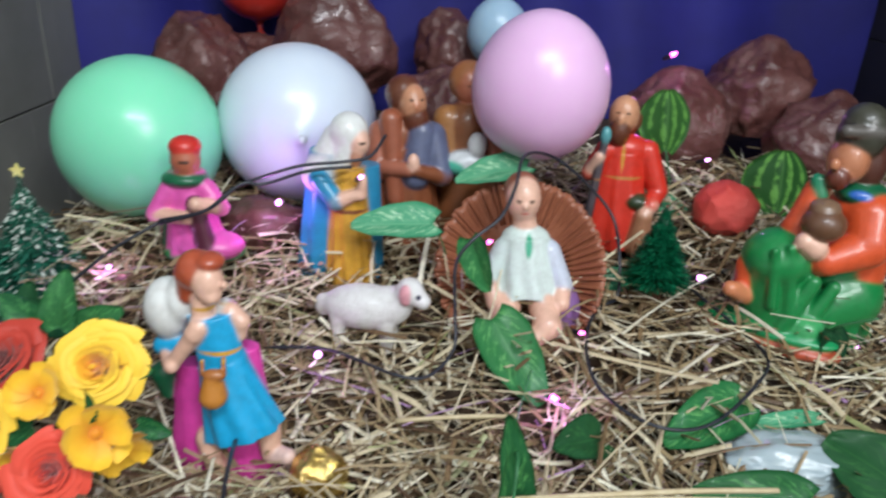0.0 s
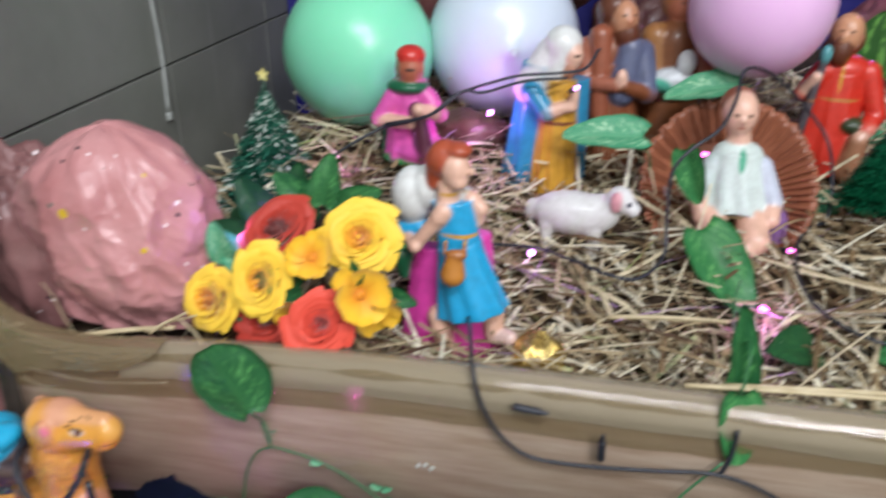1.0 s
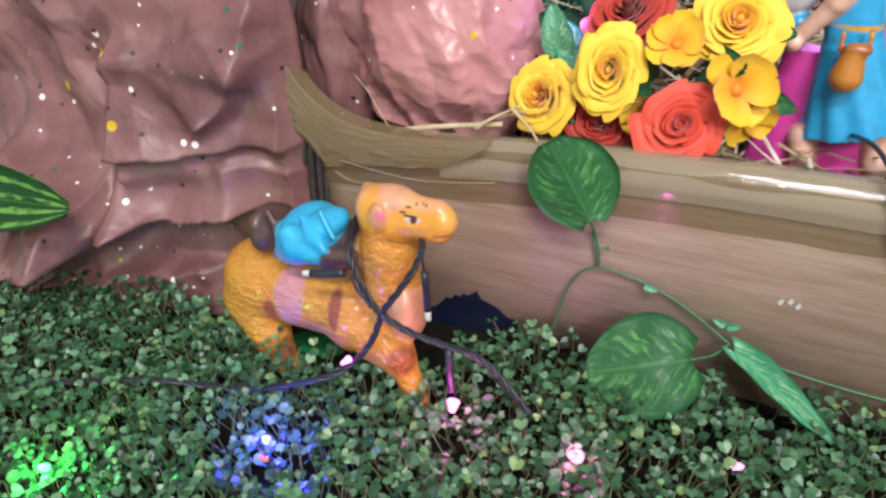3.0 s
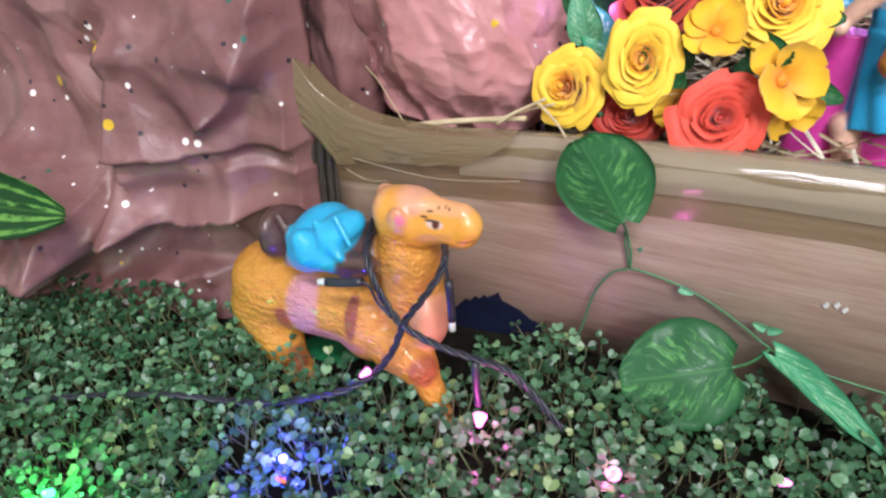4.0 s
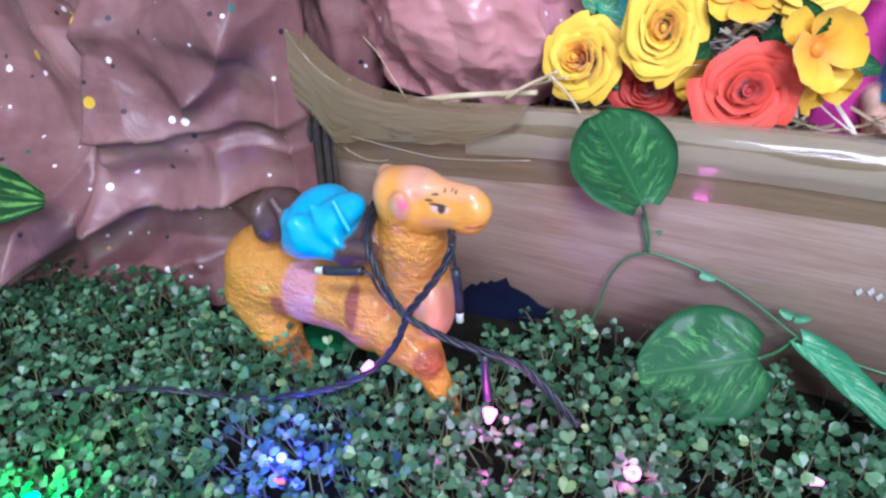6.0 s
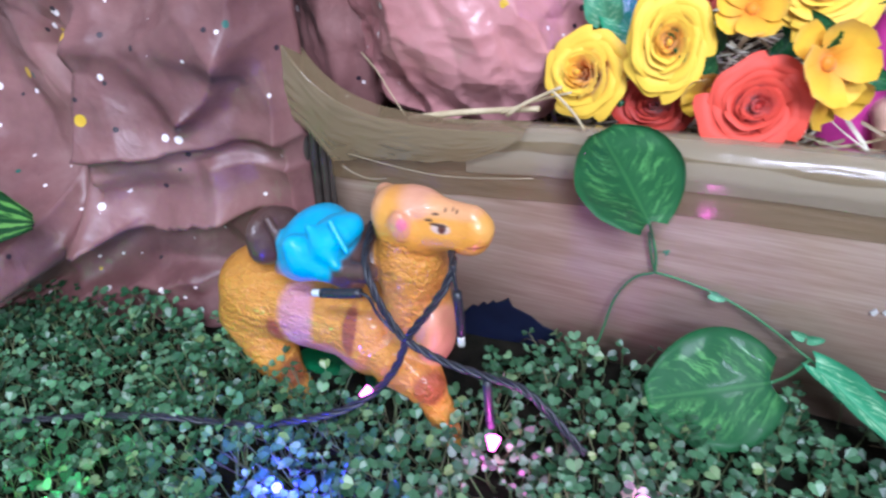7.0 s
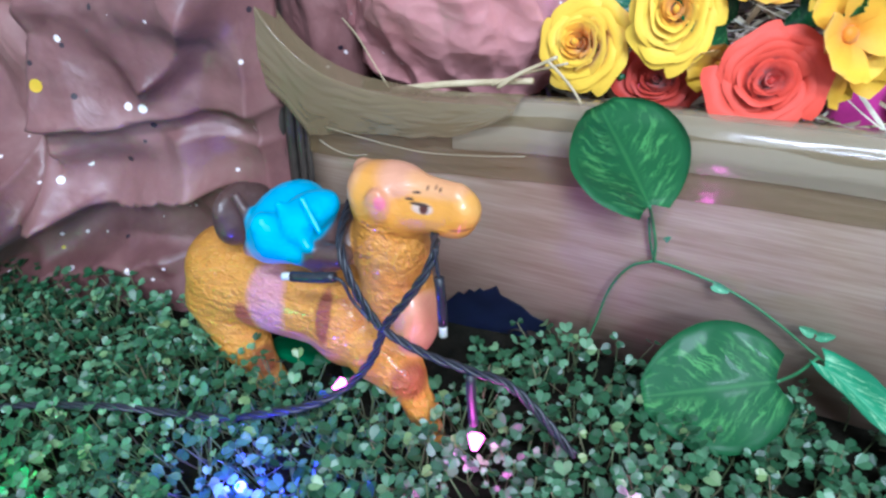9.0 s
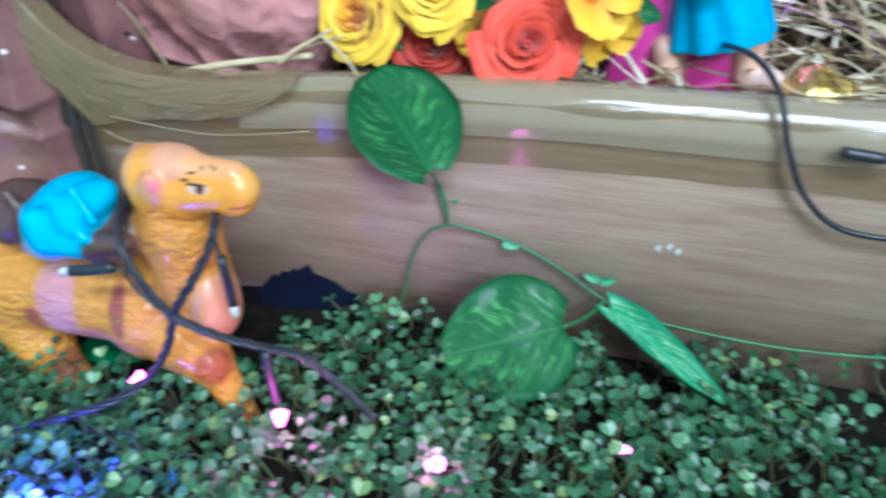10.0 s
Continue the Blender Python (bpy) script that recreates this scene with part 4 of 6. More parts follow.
figurine("veiled_figurine", "painted plaster figure in a blue cloak, yellow dress and white veil", (-0.132, 0.862, 0.052), 0, [
    ("f", (-0.016, 0.010, 0.0), (-0.008, 0.006, 0.165), 0.044, 0.030, (0.03, 0.27, 0.48), 9, 0.05, 0.85), ("f", (0.040, -0.002, 0.0), (0.032, 0.0, 0.15), 0.015, 0.018, (0.03, 0.25, 0.45), 5, 0.08, 1.0),
    ("f", (0.014, -0.020, 0.0), (0.013, -0.014, 0.15), 0.030, 0.020, YEL, 11, 0.07, 0.8), ("c", (-0.026, -0.004, 0.135), (0.000, 0.004, 0.178), 0.021, 0.022, WHT), ("c", (0.0, -0.014, 0.140), (0.010, -0.008, 0.178), 0.012, 0.016, WHT), ("e", (0.012, -0.001, 0.190), (0.024, 0.024, 0.025), 0, WHT),
    ("e", (0.025, -0.011, 0.180), (0.0135, 0.014, 0.018), 0, SKIN), ("e", (0.022, -0.014, 0.164), (0.009, 0.010, 0.013), 0, (0.5, 0.24, 0.15)), ("c", (0.03, -0.034, 0.122), (0.033, -0.035, 0.142), 0.008, 0.005, SKIN),
    ("c", (-0.022, -0.022, 0.135), (0.000, -0.036, 0.112), 0.013, 0.011, (0.03, 0.27, 0.48)), ("c", (0.0, -0.036, 0.112), (0.026, -0.036, 0.122), 0.010, 0.007, SKIN)],
    [((0.031, -0.023, 0.182), (0.005, 0.004, 0.0014), DBRN), ((0.014, -0.04, 0.098), (0.03, 0.03, 0.0025), BRN)], blend=0.003, voxel=0.0016)

figurine("bearded_figurine", "painted plaster figure with a beard in a brown robe", (-0.052, 0.935, 0.045), 0, [
    ("f", (0, 0, 0), (0, 0, 0.165), 0.050, 0.034, BRN, 10, 0.06, 0.85), ("e", (-0.004, 0.002, 0.176), (0.046, 0.027, 0.030), 0, BRN), ("c", (-0.022, -0.016, 0.20), (-0.014, -0.030, 0.10), 0.015, 0.012, (0.3, 0.09, 0.045)), ("f", (-0.03, -0.008, 0.02), (-0.026, 0, 0.19), 0.022, 0.018, (0.3, 0.09, 0.045), 5, 0.1, 1.0), ("c", (0.018, -0.014, 0.185), (0.012, -0.022, 0.130), 0.018, 0.020, (0.11, 0.13, 0.22)),
    ("c", (-0.034, -0.006, 0.180), (-0.040, -0.022, 0.135), 0.018, 0.016, (0.36, 0.12, 0.07)), ("c", (-0.036, -0.026, 0.14), (0.004, -0.042, 0.142), 0.012, 0.009, (0.36, 0.12, 0.07)), ("c", (0.032, -0.004, 0.178), (0.046, -0.018, 0.13), 0.019, 0.016, (0.11, 0.13, 0.22)), ("c", (0.050, -0.022, 0.128), (0.016, -0.044, 0.142), 0.011, 0.008, BRN),
    ("e", (0.010, -0.045, 0.152), (0.008, 0.008, 0.013), 0, SKIN), ("e", (0.006, -0.010, 0.222), (0.018, 0.019, 0.024), 0, (0.52, 0.25, 0.14)), ("e", (-0.006, 0.004, 0.231), (0.025, 0.025, 0.025), 0, (0.12, 0.036, 0.016)),
    ("e", (0.011, -0.016, 0.203), (0.016, 0.014, 0.019), 0, (0.12, 0.034, 0.015)), ("c", (-0.012, 0.004, 0.21), (-0.010, 0.006, 0.195), 0.014, 0.012, (0.23, 0.07, 0.03)), ("e", (0.012, -0.026, 0.221), (0.004, 0.005, 0.006), 0, (0.48, 0.2, 0.11))],
    [((0.005, -0.027, 0.229), (0.003, 0.004, 0.0014), DBRN), ((0.018, -0.022, 0.229), (0.003, 0.004, 0.0014), DBRN)], blend=0.003, voxel=0.0016)

figurine("lamb_bearer_figurine", "painted plaster figure in an ochre shawl holding a white lamb", (0.028, 0.968, 0.105), 0, [
    ("c", (0, 0, 0), (0, 0, 0.125), 0.044, 0.036, (0.24, 0.085, 0.03)), ("e", (0.0, -0.002, 0.178), (0.020, 0.021, 0.026), 0, (0.46, 0.15, 0.08)), ("e", (-0.003, 0.006, 0.184), (0.026, 0.024, 0.028), 0, (0.32, 0.12, 0.04)),
    ("c", (-0.028, -0.01, 0.135), (-0.02, -0.02, 0.08), 0.02, 0.018, (0.36, 0.16, 0.05)), ("c", (0.03, -0.01, 0.135), (0.036, -0.025, 0.085), 0.02, 0.016, (0.55, 0.16, 0.1)),
    ("e", (0.0, -0.045, 0.085), (0.032, 0.017, 0.018), 0, (0.6, 0.64, 0.66)), ("e", (0.012, -0.05, 0.112), (0.013, 0.013, 0.017), 0, (0.72, 0.75, 0.76))],
    [((0.004, -0.021, 0.182), (0.008, 0.004, 0.0018), DBRN), ((-0.02, -0.055, 0.078), (0.018, 0.02, 0.012), (0.1, 0.5, 0.35))])

figurine("infant_figurine", "painted plaster infant figure in white shirt with green tie", (0.099, 0.775, 0.025), 0, [
    ("f", (0.0, -0.004, 0.052), (-0.002, 0.010, 0.120), 0.040, 0.027, (0.62, 0.72, 0.68), 9, 0.06, 0.8), ("e", (-0.002, 0.011, 0.120), (0.028, 0.019, 0.015), 0, (0.62, 0.72, 0.68)),
    ("c", (-0.004, 0.014, 0.135), (-0.006, 0.014, 0.15), 0.014, 0.013, SKIN), ("e", (-0.008, 0.012, 0.166), (0.020, 0.021, 0.026), 0, SKIN), ("e", (-0.010, 0.021, 0.174), (0.0205, 0.018, 0.022), 0, (0.25, 0.08, 0.04)), ("e", (-0.007, -0.009, 0.163), (0.003, 0.004, 0.004), 0, SKIN),
    ("c", (-0.026, 0.006, 0.105), (-0.042, -0.006, 0.075), 0.014, 0.012, (0.6, 0.7, 0.68)), ("c", (0.026, 0.006, 0.105), (0.044, -0.008, 0.068), 0.014, 0.012, (0.55, 0.6, 0.7)), ("c", (0.044, -0.008, 0.066), (0.042, -0.026, 0.052), 0.010, 0.010, SKIN), ("c", (-0.042, -0.008, 0.07), (-0.036, -0.024, 0.05), 0.010, 0.010, SKIN),
    ("c", (-0.022, -0.02, 0.045), (-0.024, -0.045, 0.035), 0.018, 0.016, SKIN), ("c", (-0.024, -0.045, 0.033), (0.006, -0.056, 0.006), 0.015, 0.009, SKIN), ("c", (0.022, -0.02, 0.045), (0.026, -0.044, 0.032), 0.018, 0.016, SKIN), ("c", (0.026, -0.044, 0.032), (0.0, -0.062, 0.012), 0.015, 0.009, SKIN),
    ("e", (0.048, 0.006, 0.03), (0.022, 0.026, 0.034), 20, (0.24, 0.12, 0.32))],
    [((0.0, -0.016, 0.118), (0.004, 0.02, 0.013), (0.04, 0.35, 0.2)), ((-0.015, -0.008, 0.169), (0.0035, 0.006, 0.0014), DBRN), ((0.0, -0.008, 0.169), (0.0035, 0.006, 0.0014), DBRN), ((-0.007, -0.009, 0.154), (0.005, 0.006, 0.0014), (0.5, 0.1, 0.08))])

figurine("elder_figurine", "painted plaster bearded figure in red robe with grey staff", (0.238, 0.935, 0.082), 0, [
    ("f", (0, 0, 0), (-0.002, 0, 0.130), 0.046, 0.025, RED, 10, 0.06, 0.8), ("e", (-0.002, 0.002, 0.134), (0.033, 0.021, 0.020), 0, RED), ("f", (-0.024, -0.006, 0.0), (-0.020, 0, 0.120), 0.024, 0.014, RED, 5, 0.08, 1.0), ("e", (-0.010, -0.003, 0.180), (0.0195, 0.020, 0.025), 0, (0.58, 0.29, 0.16)), ("e", (-0.003, 0.008, 0.170), (0.020, 0.017, 0.019), 0, (0.16, 0.05, 0.02)),
    ("e", (-0.016, -0.016, 0.160), (0.014, 0.011, 0.018), 0, (0.12, 0.035, 0.015)), ("e", (-0.018, -0.021, 0.177), (0.004, 0.005, 0.006), 0, (0.58, 0.29, 0.16)), ("c", (-0.05, -0.026, 0.0), (-0.036, -0.03, 0.155), 0.0065, 0.005, (0.09, 0.075, 0.085)), ("e", (-0.036, -0.03, 0.158), (0.007, 0.007, 0.012), 0, (0.1, 0.34, 0.36)),
    ("c", (-0.028, -0.004, 0.132), (-0.048, -0.014, 0.104), 0.014, 0.011, RED), ("c", (-0.048, -0.016, 0.106), (-0.041, -0.03, 0.13), 0.009, 0.007, SKIN), ("c", (0.028, 0, 0.132), (0.046, -0.012, 0.082), 0.015, 0.013, RED), ("c", (0.046, -0.012, 0.08), (0.034, -0.03, 0.066), 0.012, 0.010, RED),
    ("c", (0.036, -0.03, 0.066), (0.026, -0.036, 0.055), 0.009, 0.008, SKIN), ("c", (0.026, -0.034, 0.05), (0.024, -0.03, 0.008), 0.012, 0.017, (0.36, 0.17, 0.09)), ("e", (0.018, -0.022, 0.068), (0.016, 0.014, 0.011), 0, (0.03, 0.05, 0.02))],
    [((-0.022, -0.020, 0.185), (0.003, 0.004, 0.0014), DBRN), ((-0.009, -0.022, 0.185), (0.003, 0.004, 0.0014), DBRN), ((-0.008, -0.03, 0.13), (0.002, 0.02, 0.022), YEL), ((-0.004, -0.034, 0.1), (0.04, 0.02, 0.0022), (0.5, 0.2, 0.05))], blend=0.003, voxel=0.0016)

figurine("king_figurine", "painted plaster kneeling king figure in orange coat and green cloak", (0.396, 0.80, 0.035), 0, [
    ("e", (0., -0.025, -0.002), (0.0885, 0.0304, 0.0138), -38, (0.5, 0.09, 0.04)), ("e", (-0.001, -0.023, 0.011), (0.084, 0.0275, 0.011), -38, (0.02, 0.3, 0.1)),
    ("c", (0.001, -0.01, 0.09), (0.008, -0.01, 0.027), 0.0377, 0.0360, GRN), ("e", (0.001, -0.015, 0.098), (0.0414, 0.0401, 0.0347), 0, GRN),
    ("c", (0.027, -0.015, 0.019), (0.096, 0., 0.046), 0.0387, 0.0458, GRN), ("f", (0.086, 0., -0.01), (0.084, 0.005, 0.104), 0.0526, 0.0381, (0.012, 0.19, 0.05), 9, 0.05, 0.85),
    ("c", (-0.02, -0.048, 0.118), (-0.009, -0.045, 0.049), 0.0045, 0.0066, GRN), ("c", (-0.003, -0.048, 0.122), (0.012, -0.045, 0.046), 0.0051, 0.0079, GRN),
    ("c", (0.033, -0.045, 0.08), (0.01, -0.045, 0.023), 0.0091, 0.0107, GRN), ("c", (0.06, -0.042, 0.073), (0.034, -0.045, 0.021), 0.0079, 0.0094, GRN),
    ("e", (0.036, -0.048, 0.019), (0.0214, 0.0201, 0.0187), 0, (0.06, 0.36, 0.12)), ("c", (-0.029, -0.01, 0.083), (-0.03, -0.015, 0.051), 0.0149, 0.0136, ORG),
    ("c", (-0.032, -0.02, 0.05), (-0.054, -0.03, 0.061), 0.0115, 0.0094, (0.6, 0.22, 0.1)), ("c", (0.101, 0.006, 0.081), (0.093, 0.006, 0.151), 0.0385, 0.0360, ORG),
    ("c", (0.035, 0., 0.178), (0.018, -0.01, 0.134), 0.0144, 0.0172, ORG), ("c", (0.017, -0.012, 0.133), (0.028, -0.032, 0.123), 0.0171, 0.0130, ORG),
    ("c", (0.095, -0.015, 0.152), (0.091, -0.03, 0.126), 0.0300, 0.0273, ORG), ("c", (0.088, -0.032, 0.12), (0.042, -0.043, 0.107), 0.0247, 0.0181, ORG),
    ("c", (0.023, -0.048, 0.124), (0.01, -0.048, 0.131), 0.0140, 0.0108, SKIN), ("e", (0.029, -0.043, 0.151), (0.024, 0.0228, 0.0202), 0, (0.13, 0.06, 0.03)),
    ("e", (0.029, -0.038, 0.169), (0.0164, 0.0164, 0.0101), 0, (0.20, 0.12, 0.07)), ("e", (0.087, 0., 0.176), (0.0301, 0.0262, 0.0144), 0, DGRN),
    ("c", (0.03, -0.005, 0.191), (0.034, -0.01, 0.175), 0.0078, 0.0084, (0.02, 0.25, 0.12)), ("e", (0.058, -0.005, 0.215), (0.0211, 0.023, 0.0281), 0, (0.5, 0.2, 0.1)),
    ("e", (0.034, -0.025, 0.215), (0.0056, 0.0056, 0.0075), 0, (0.5, 0.2, 0.1)), ("e", (0.045, -0.018, 0.198), (0.0127, 0.0127, 0.014), 0, (0.14, 0.035, 0.02)),
    ("e", (0.087, 0.008, 0.209), (0.0221, 0.0234, 0.0325), 0, (0.09, 0.03, 0.02)), ("c", (0.069, 0., 0.243), (0.07, 0., 0.255), 0.0266, 0.0252, (0.05, 0.05, 0.035)),
    ("c", (0.041, -0.02, 0.252), (0.079, -0.02, 0.251), 0.0074, 0.0074, (0.10, 0.09, 0.08))],
    [
    ((0.032, -0.03, 0.225), (0.0087, 0.0074, 0.0014), DBRN), ((0.031, -0.032, 0.209), (0.0075, 0.0075, 0.0019), DBRN),
    ((0.07, -0.03, 0.18), (0.0139, 0.0152, 0.0063), (0.02, 0.12, 0.5))], voxel=0.0018)

figurine("sheep_figurine", "white painted plaster sheep standing in the straw", (-0.080, 0.735, 0.024), -6, [
    ("e", (-0.006, 0, 0.046), (0.050, 0.027, 0.027), 0, (0.7, 0.7, 0.69)), ("e", (0.026, 0, 0.052), (0.022, 0.020, 0.022), 0, (0.72, 0.72, 0.71)), ("c", (0.034, -0.002, 0.056), (0.046, -0.006, 0.074), 0.015, 0.014, (0.72, 0.72, 0.71)), ("c", (0.046, -0.007, 0.074), (0.062, -0.011, 0.064), 0.014, 0.009, (0.74, 0.73, 0.73)),
    ("e", (0.043, -0.020, 0.074), (0.005, 0.004, 0.011), 0, (0.75, 0.35, 0.4)), ("c", (-0.036, -0.012, 0.03), (-0.036, -0.013, 0.0), 0.009, 0.007, (0.66, 0.65, 0.62)), ("c", (0.02, -0.012, 0.03), (0.022, -0.013, 0.0), 0.009, 0.007, (0.66, 0.65, 0.62)),
    ("c", (-0.034, 0.012, 0.03), (-0.034, 0.012, 0.0), 0.009, 0.007, (0.66, 0.65, 0.62)), ("c", (0.022, 0.012, 0.03), (0.024, 0.012, 0.0), 0.009, 0.007, (0.66, 0.65, 0.62)), ("e", (-0.056, 0, 0.044), (0.010, 0.007, 0.014), 0, (0.68, 0.68, 0.67))],
    [((0.058, -0.020, 0.073), (0.003, 0.004, 0.003), (0.02, 0.02, 0.05)), ((0.071, -0.013, 0.062), 0.003, (0.5, 0.25, 0.25))], 0.0014, WOOL, blend=0.006)

AMBH = (0.72, 0.33, 0.045)
AMB, AMB2, PNK, SAD, SKY = (0.73, 0.34, 0.05), (0.76, 0.40, 0.09), (0.66, 0.26, 0.19), (0.085, 0.045, 0.04), (0.02, 0.42, 0.72)
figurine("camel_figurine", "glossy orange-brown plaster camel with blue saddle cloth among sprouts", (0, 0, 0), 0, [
    ("e", (-0.649, 0.338, -0.102), (0.0398, 0.0389, 0.0389), 0, AMB), ("c", (-0.644, 0.338, -0.103), (-0.557, 0.336, -0.101), 0.0379, 0.0367, AMB),
    ("e", (-0.666, 0.338, -0.092), (0.023, 0.0309, 0.023), 0, AMB), ("e", (-0.546, 0.322, -0.108), (0.0294, 0.027, 0.0343), 0, AMB),
    ("c", (-0.508, 0.334, -0.099), (-0.513, 0.338, -0.035), 0.0249, 0.0247, AMB), ("c", (-0.513, 0.338, -0.04), (-0.514, 0.338, -0.01), 0.0249, 0.0210, AMB),
    ("e", (-0.516, 0.338, -0.), (0.0201, 0.0208, 0.0215), 0, AMBH), ("c", (-0.5, 0.337, -0.003), (-0.465, 0.336, 0.002), 0.0178, 0.0131, AMBH),
    ("e", (-0.459, 0.336, 0.005), (0.0085, 0.0095, 0.0102), 0, AMB2), ("e", (-0.466, 0.335, -0.007), (0.0104, 0.0097, 0.0076), 0, AMB2),
    ("e", (-0.506, 0.34, 0.014), (0.0182, 0.0154, 0.0091), 0, (0.66, 0.33, 0.2)), ("c", (-0.494, 0.338, 0.012), (-0.465, 0.337, 0.014), 0.0094, 0.0068, (0.7, 0.36, 0.16)),
    ("e", (-0.51, 0.319, 0.008), (0.0058, 0.0034, 0.0093), 0, (0.66, 0.30, 0.16)), ("e", (-0.527, 0.34, 0.006), (0.0115, 0.0158, 0.0137), 0, (0.68, 0.35, 0.16)),
    ("e", (-0.536, 0.352, 0.006), (0.0081, 0.0059, 0.0096), 0, (0.66, 0.33, 0.2)), ("e", (-0.492, 0.326, -0.089), (0.0132, 0.0202, 0.0279), 0, (0.70, 0.33, 0.2)),
    ("c", (-0.518, 0.312, -0.116), (-0.496, 0.305, -0.123), 0.0224, 0.0158, AMB), ("c", (-0.496, 0.305, -0.123), (-0.48, 0.3, -0.147), 0.0142, 0.0104, AMB),
    ("c", (-0.48, 0.3, -0.147), (-0.471, 0.298, -0.171), 0.0100, 0.0081, AMB), ("c", (-0.554, 0.362, -0.175), (-0.559, 0.366, -0.269), 0.0205, 0.0143, AMB),
    ("c", (-0.661, 0.326, -0.119), (-0.639, 0.312, -0.148), 0.0295, 0.0197, AMB), ("c", (-0.639, 0.312, -0.148), (-0.616, 0.306, -0.179), 0.0179, 0.0118, AMB),
    ("c", (-0.616, 0.306, -0.179), (-0.607, 0.304, -0.206), 0.0113, 0.0102, AMB), ("c", (-0.704, 0.364, -0.178), (-0.723, 0.368, -0.271), 0.0273, 0.0167, AMB),
    ("e", (-0.606, 0.345, -0.21), (0.0631, 0.0389, 0.034), 0, (0.008, 0.16, 0.055)), ("c", (-0.548, 0.345, -0.203), (-0.496, 0.345, -0.198), 0.0327, 0.0226, (0.008, 0.13, 0.05)),
    ("e", (-0.631, 0.338, -0.042), (0.0163, 0.0286, 0.02), 0, SAD), ("e", (-0.633, 0.33, -0.029), (0.0088, 0.0199, 0.0136), 0, SAD),
    ("e", (-0.551, 0.332, -0.038), (0.0184, 0.0337, 0.0184), 0, SAD), ("c", (-0.606, 0.308, -0.045), (-0.531, 0.304, -0.027), 0.0054, 0.0079, SAD),
    ("e", (-0.59, 0.334, -0.035), (0.0243, 0.0377, 0.0243), 0, SKY), ("c", (-0.582, 0.304, -0.03), (-0.564, 0.302, -0.03), 0.0112, 0.0081, SKY),
    ("c", (-0.566, 0.33, -0.017), (-0.552, 0.328, -0.009), 0.0098, 0.0059, SKY), ("c", (-0.589, 0.304, -0.018), (-0.58, 0.301, -0.027), 0.0074, 0.0081, SKY),
    ("c", (-0.587, 0.305, -0.015), (-0.566, 0.297, -0.03), 0.0026, 0.0022, SKY), ("c", (-0.576, 0.309, -0.002), (-0.552, 0.299, -0.022), 0.0025, 0.0021, SKY),
    ("c", (-0.556, 0.308, 0.007), (-0.543, 0.302, -0.01), 0.0024, 0.0018, SKY), ("c", (-0.621, 0.322, -0.015), (-0.605, 0.316, -0.035), 0.0035, 0.0035, SAD),
    ("e", (-0.556, 0.322, -0.009), (0.0109, 0.019, 0.0087), 0, SKY), ("e", (-0.564, 0.318, -0.017), (0.0147, 0.0206, 0.017), 0, SKY),
    ("e", (-0.576, 0.312, -0.029), (0.0165, 0.015, 0.015), 0, SKY)],
    [
    ((-0.601, 0.302, -0.085), (0.0145, 0.0241, 0.0401), (0.70, 0.33, 0.36)), ((-0.568, 0.305, -0.117), (0.0287, 0.0246, 0.0107), PNK),
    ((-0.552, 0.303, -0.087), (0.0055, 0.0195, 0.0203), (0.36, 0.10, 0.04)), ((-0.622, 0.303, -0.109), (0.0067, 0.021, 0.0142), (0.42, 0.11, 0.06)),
    ((-0.506, 0.315, 0.011), (0.0041, 0.0041, 0.0047), (0.75, 0.2, 0.28)), ((-0.482, 0.324, 0.008), (0.0064, 0.0081, 0.0029), (0.62, 0.46, 0.38)),
    ((-0.481, 0.324, 0.008), (0.0027, 0.0081, 0.0027), (0.09, 0.02, 0.01)), ((-0.484, 0.324, 0.01), (0.0068, 0.0068, 0.0007), DBRN),
    ((-0.491, 0.324, 0.012), (0.0027, 0.0075, 0.0008), DBRN), ((-0.487, 0.324, 0.016), (0.003, 0.0074, 0.0008), DBRN),
    ((-0.481, 0.325, 0.019), (0.0013, 0.0073, 0.002), DBRN), ((-0.476, 0.326, 0.02), (0.0013, 0.0073, 0.002), DBRN),
    ((-0.473, 0.326, 0.019), (0.001, 0.0073, 0.0017), DBRN), ((-0.459, 0.327, -0.003), (0.0075, 0.0068, 0.001), (0.3, 0.08, 0.03)),
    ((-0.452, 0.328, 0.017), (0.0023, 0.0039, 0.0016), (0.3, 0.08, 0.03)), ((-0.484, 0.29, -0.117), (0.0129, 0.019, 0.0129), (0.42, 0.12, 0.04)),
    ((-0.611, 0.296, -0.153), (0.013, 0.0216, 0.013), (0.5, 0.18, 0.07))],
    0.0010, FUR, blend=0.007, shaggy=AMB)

# ---- manger ----
manger = thing("manger_shell", "reddish brown ribbed terracotta shell holding the infant figurine", "manger", place=(0.095, 0.80, 0.100), turn=(52, 0, -4))
manger.scale = (0.92, 0.92, 0.92)


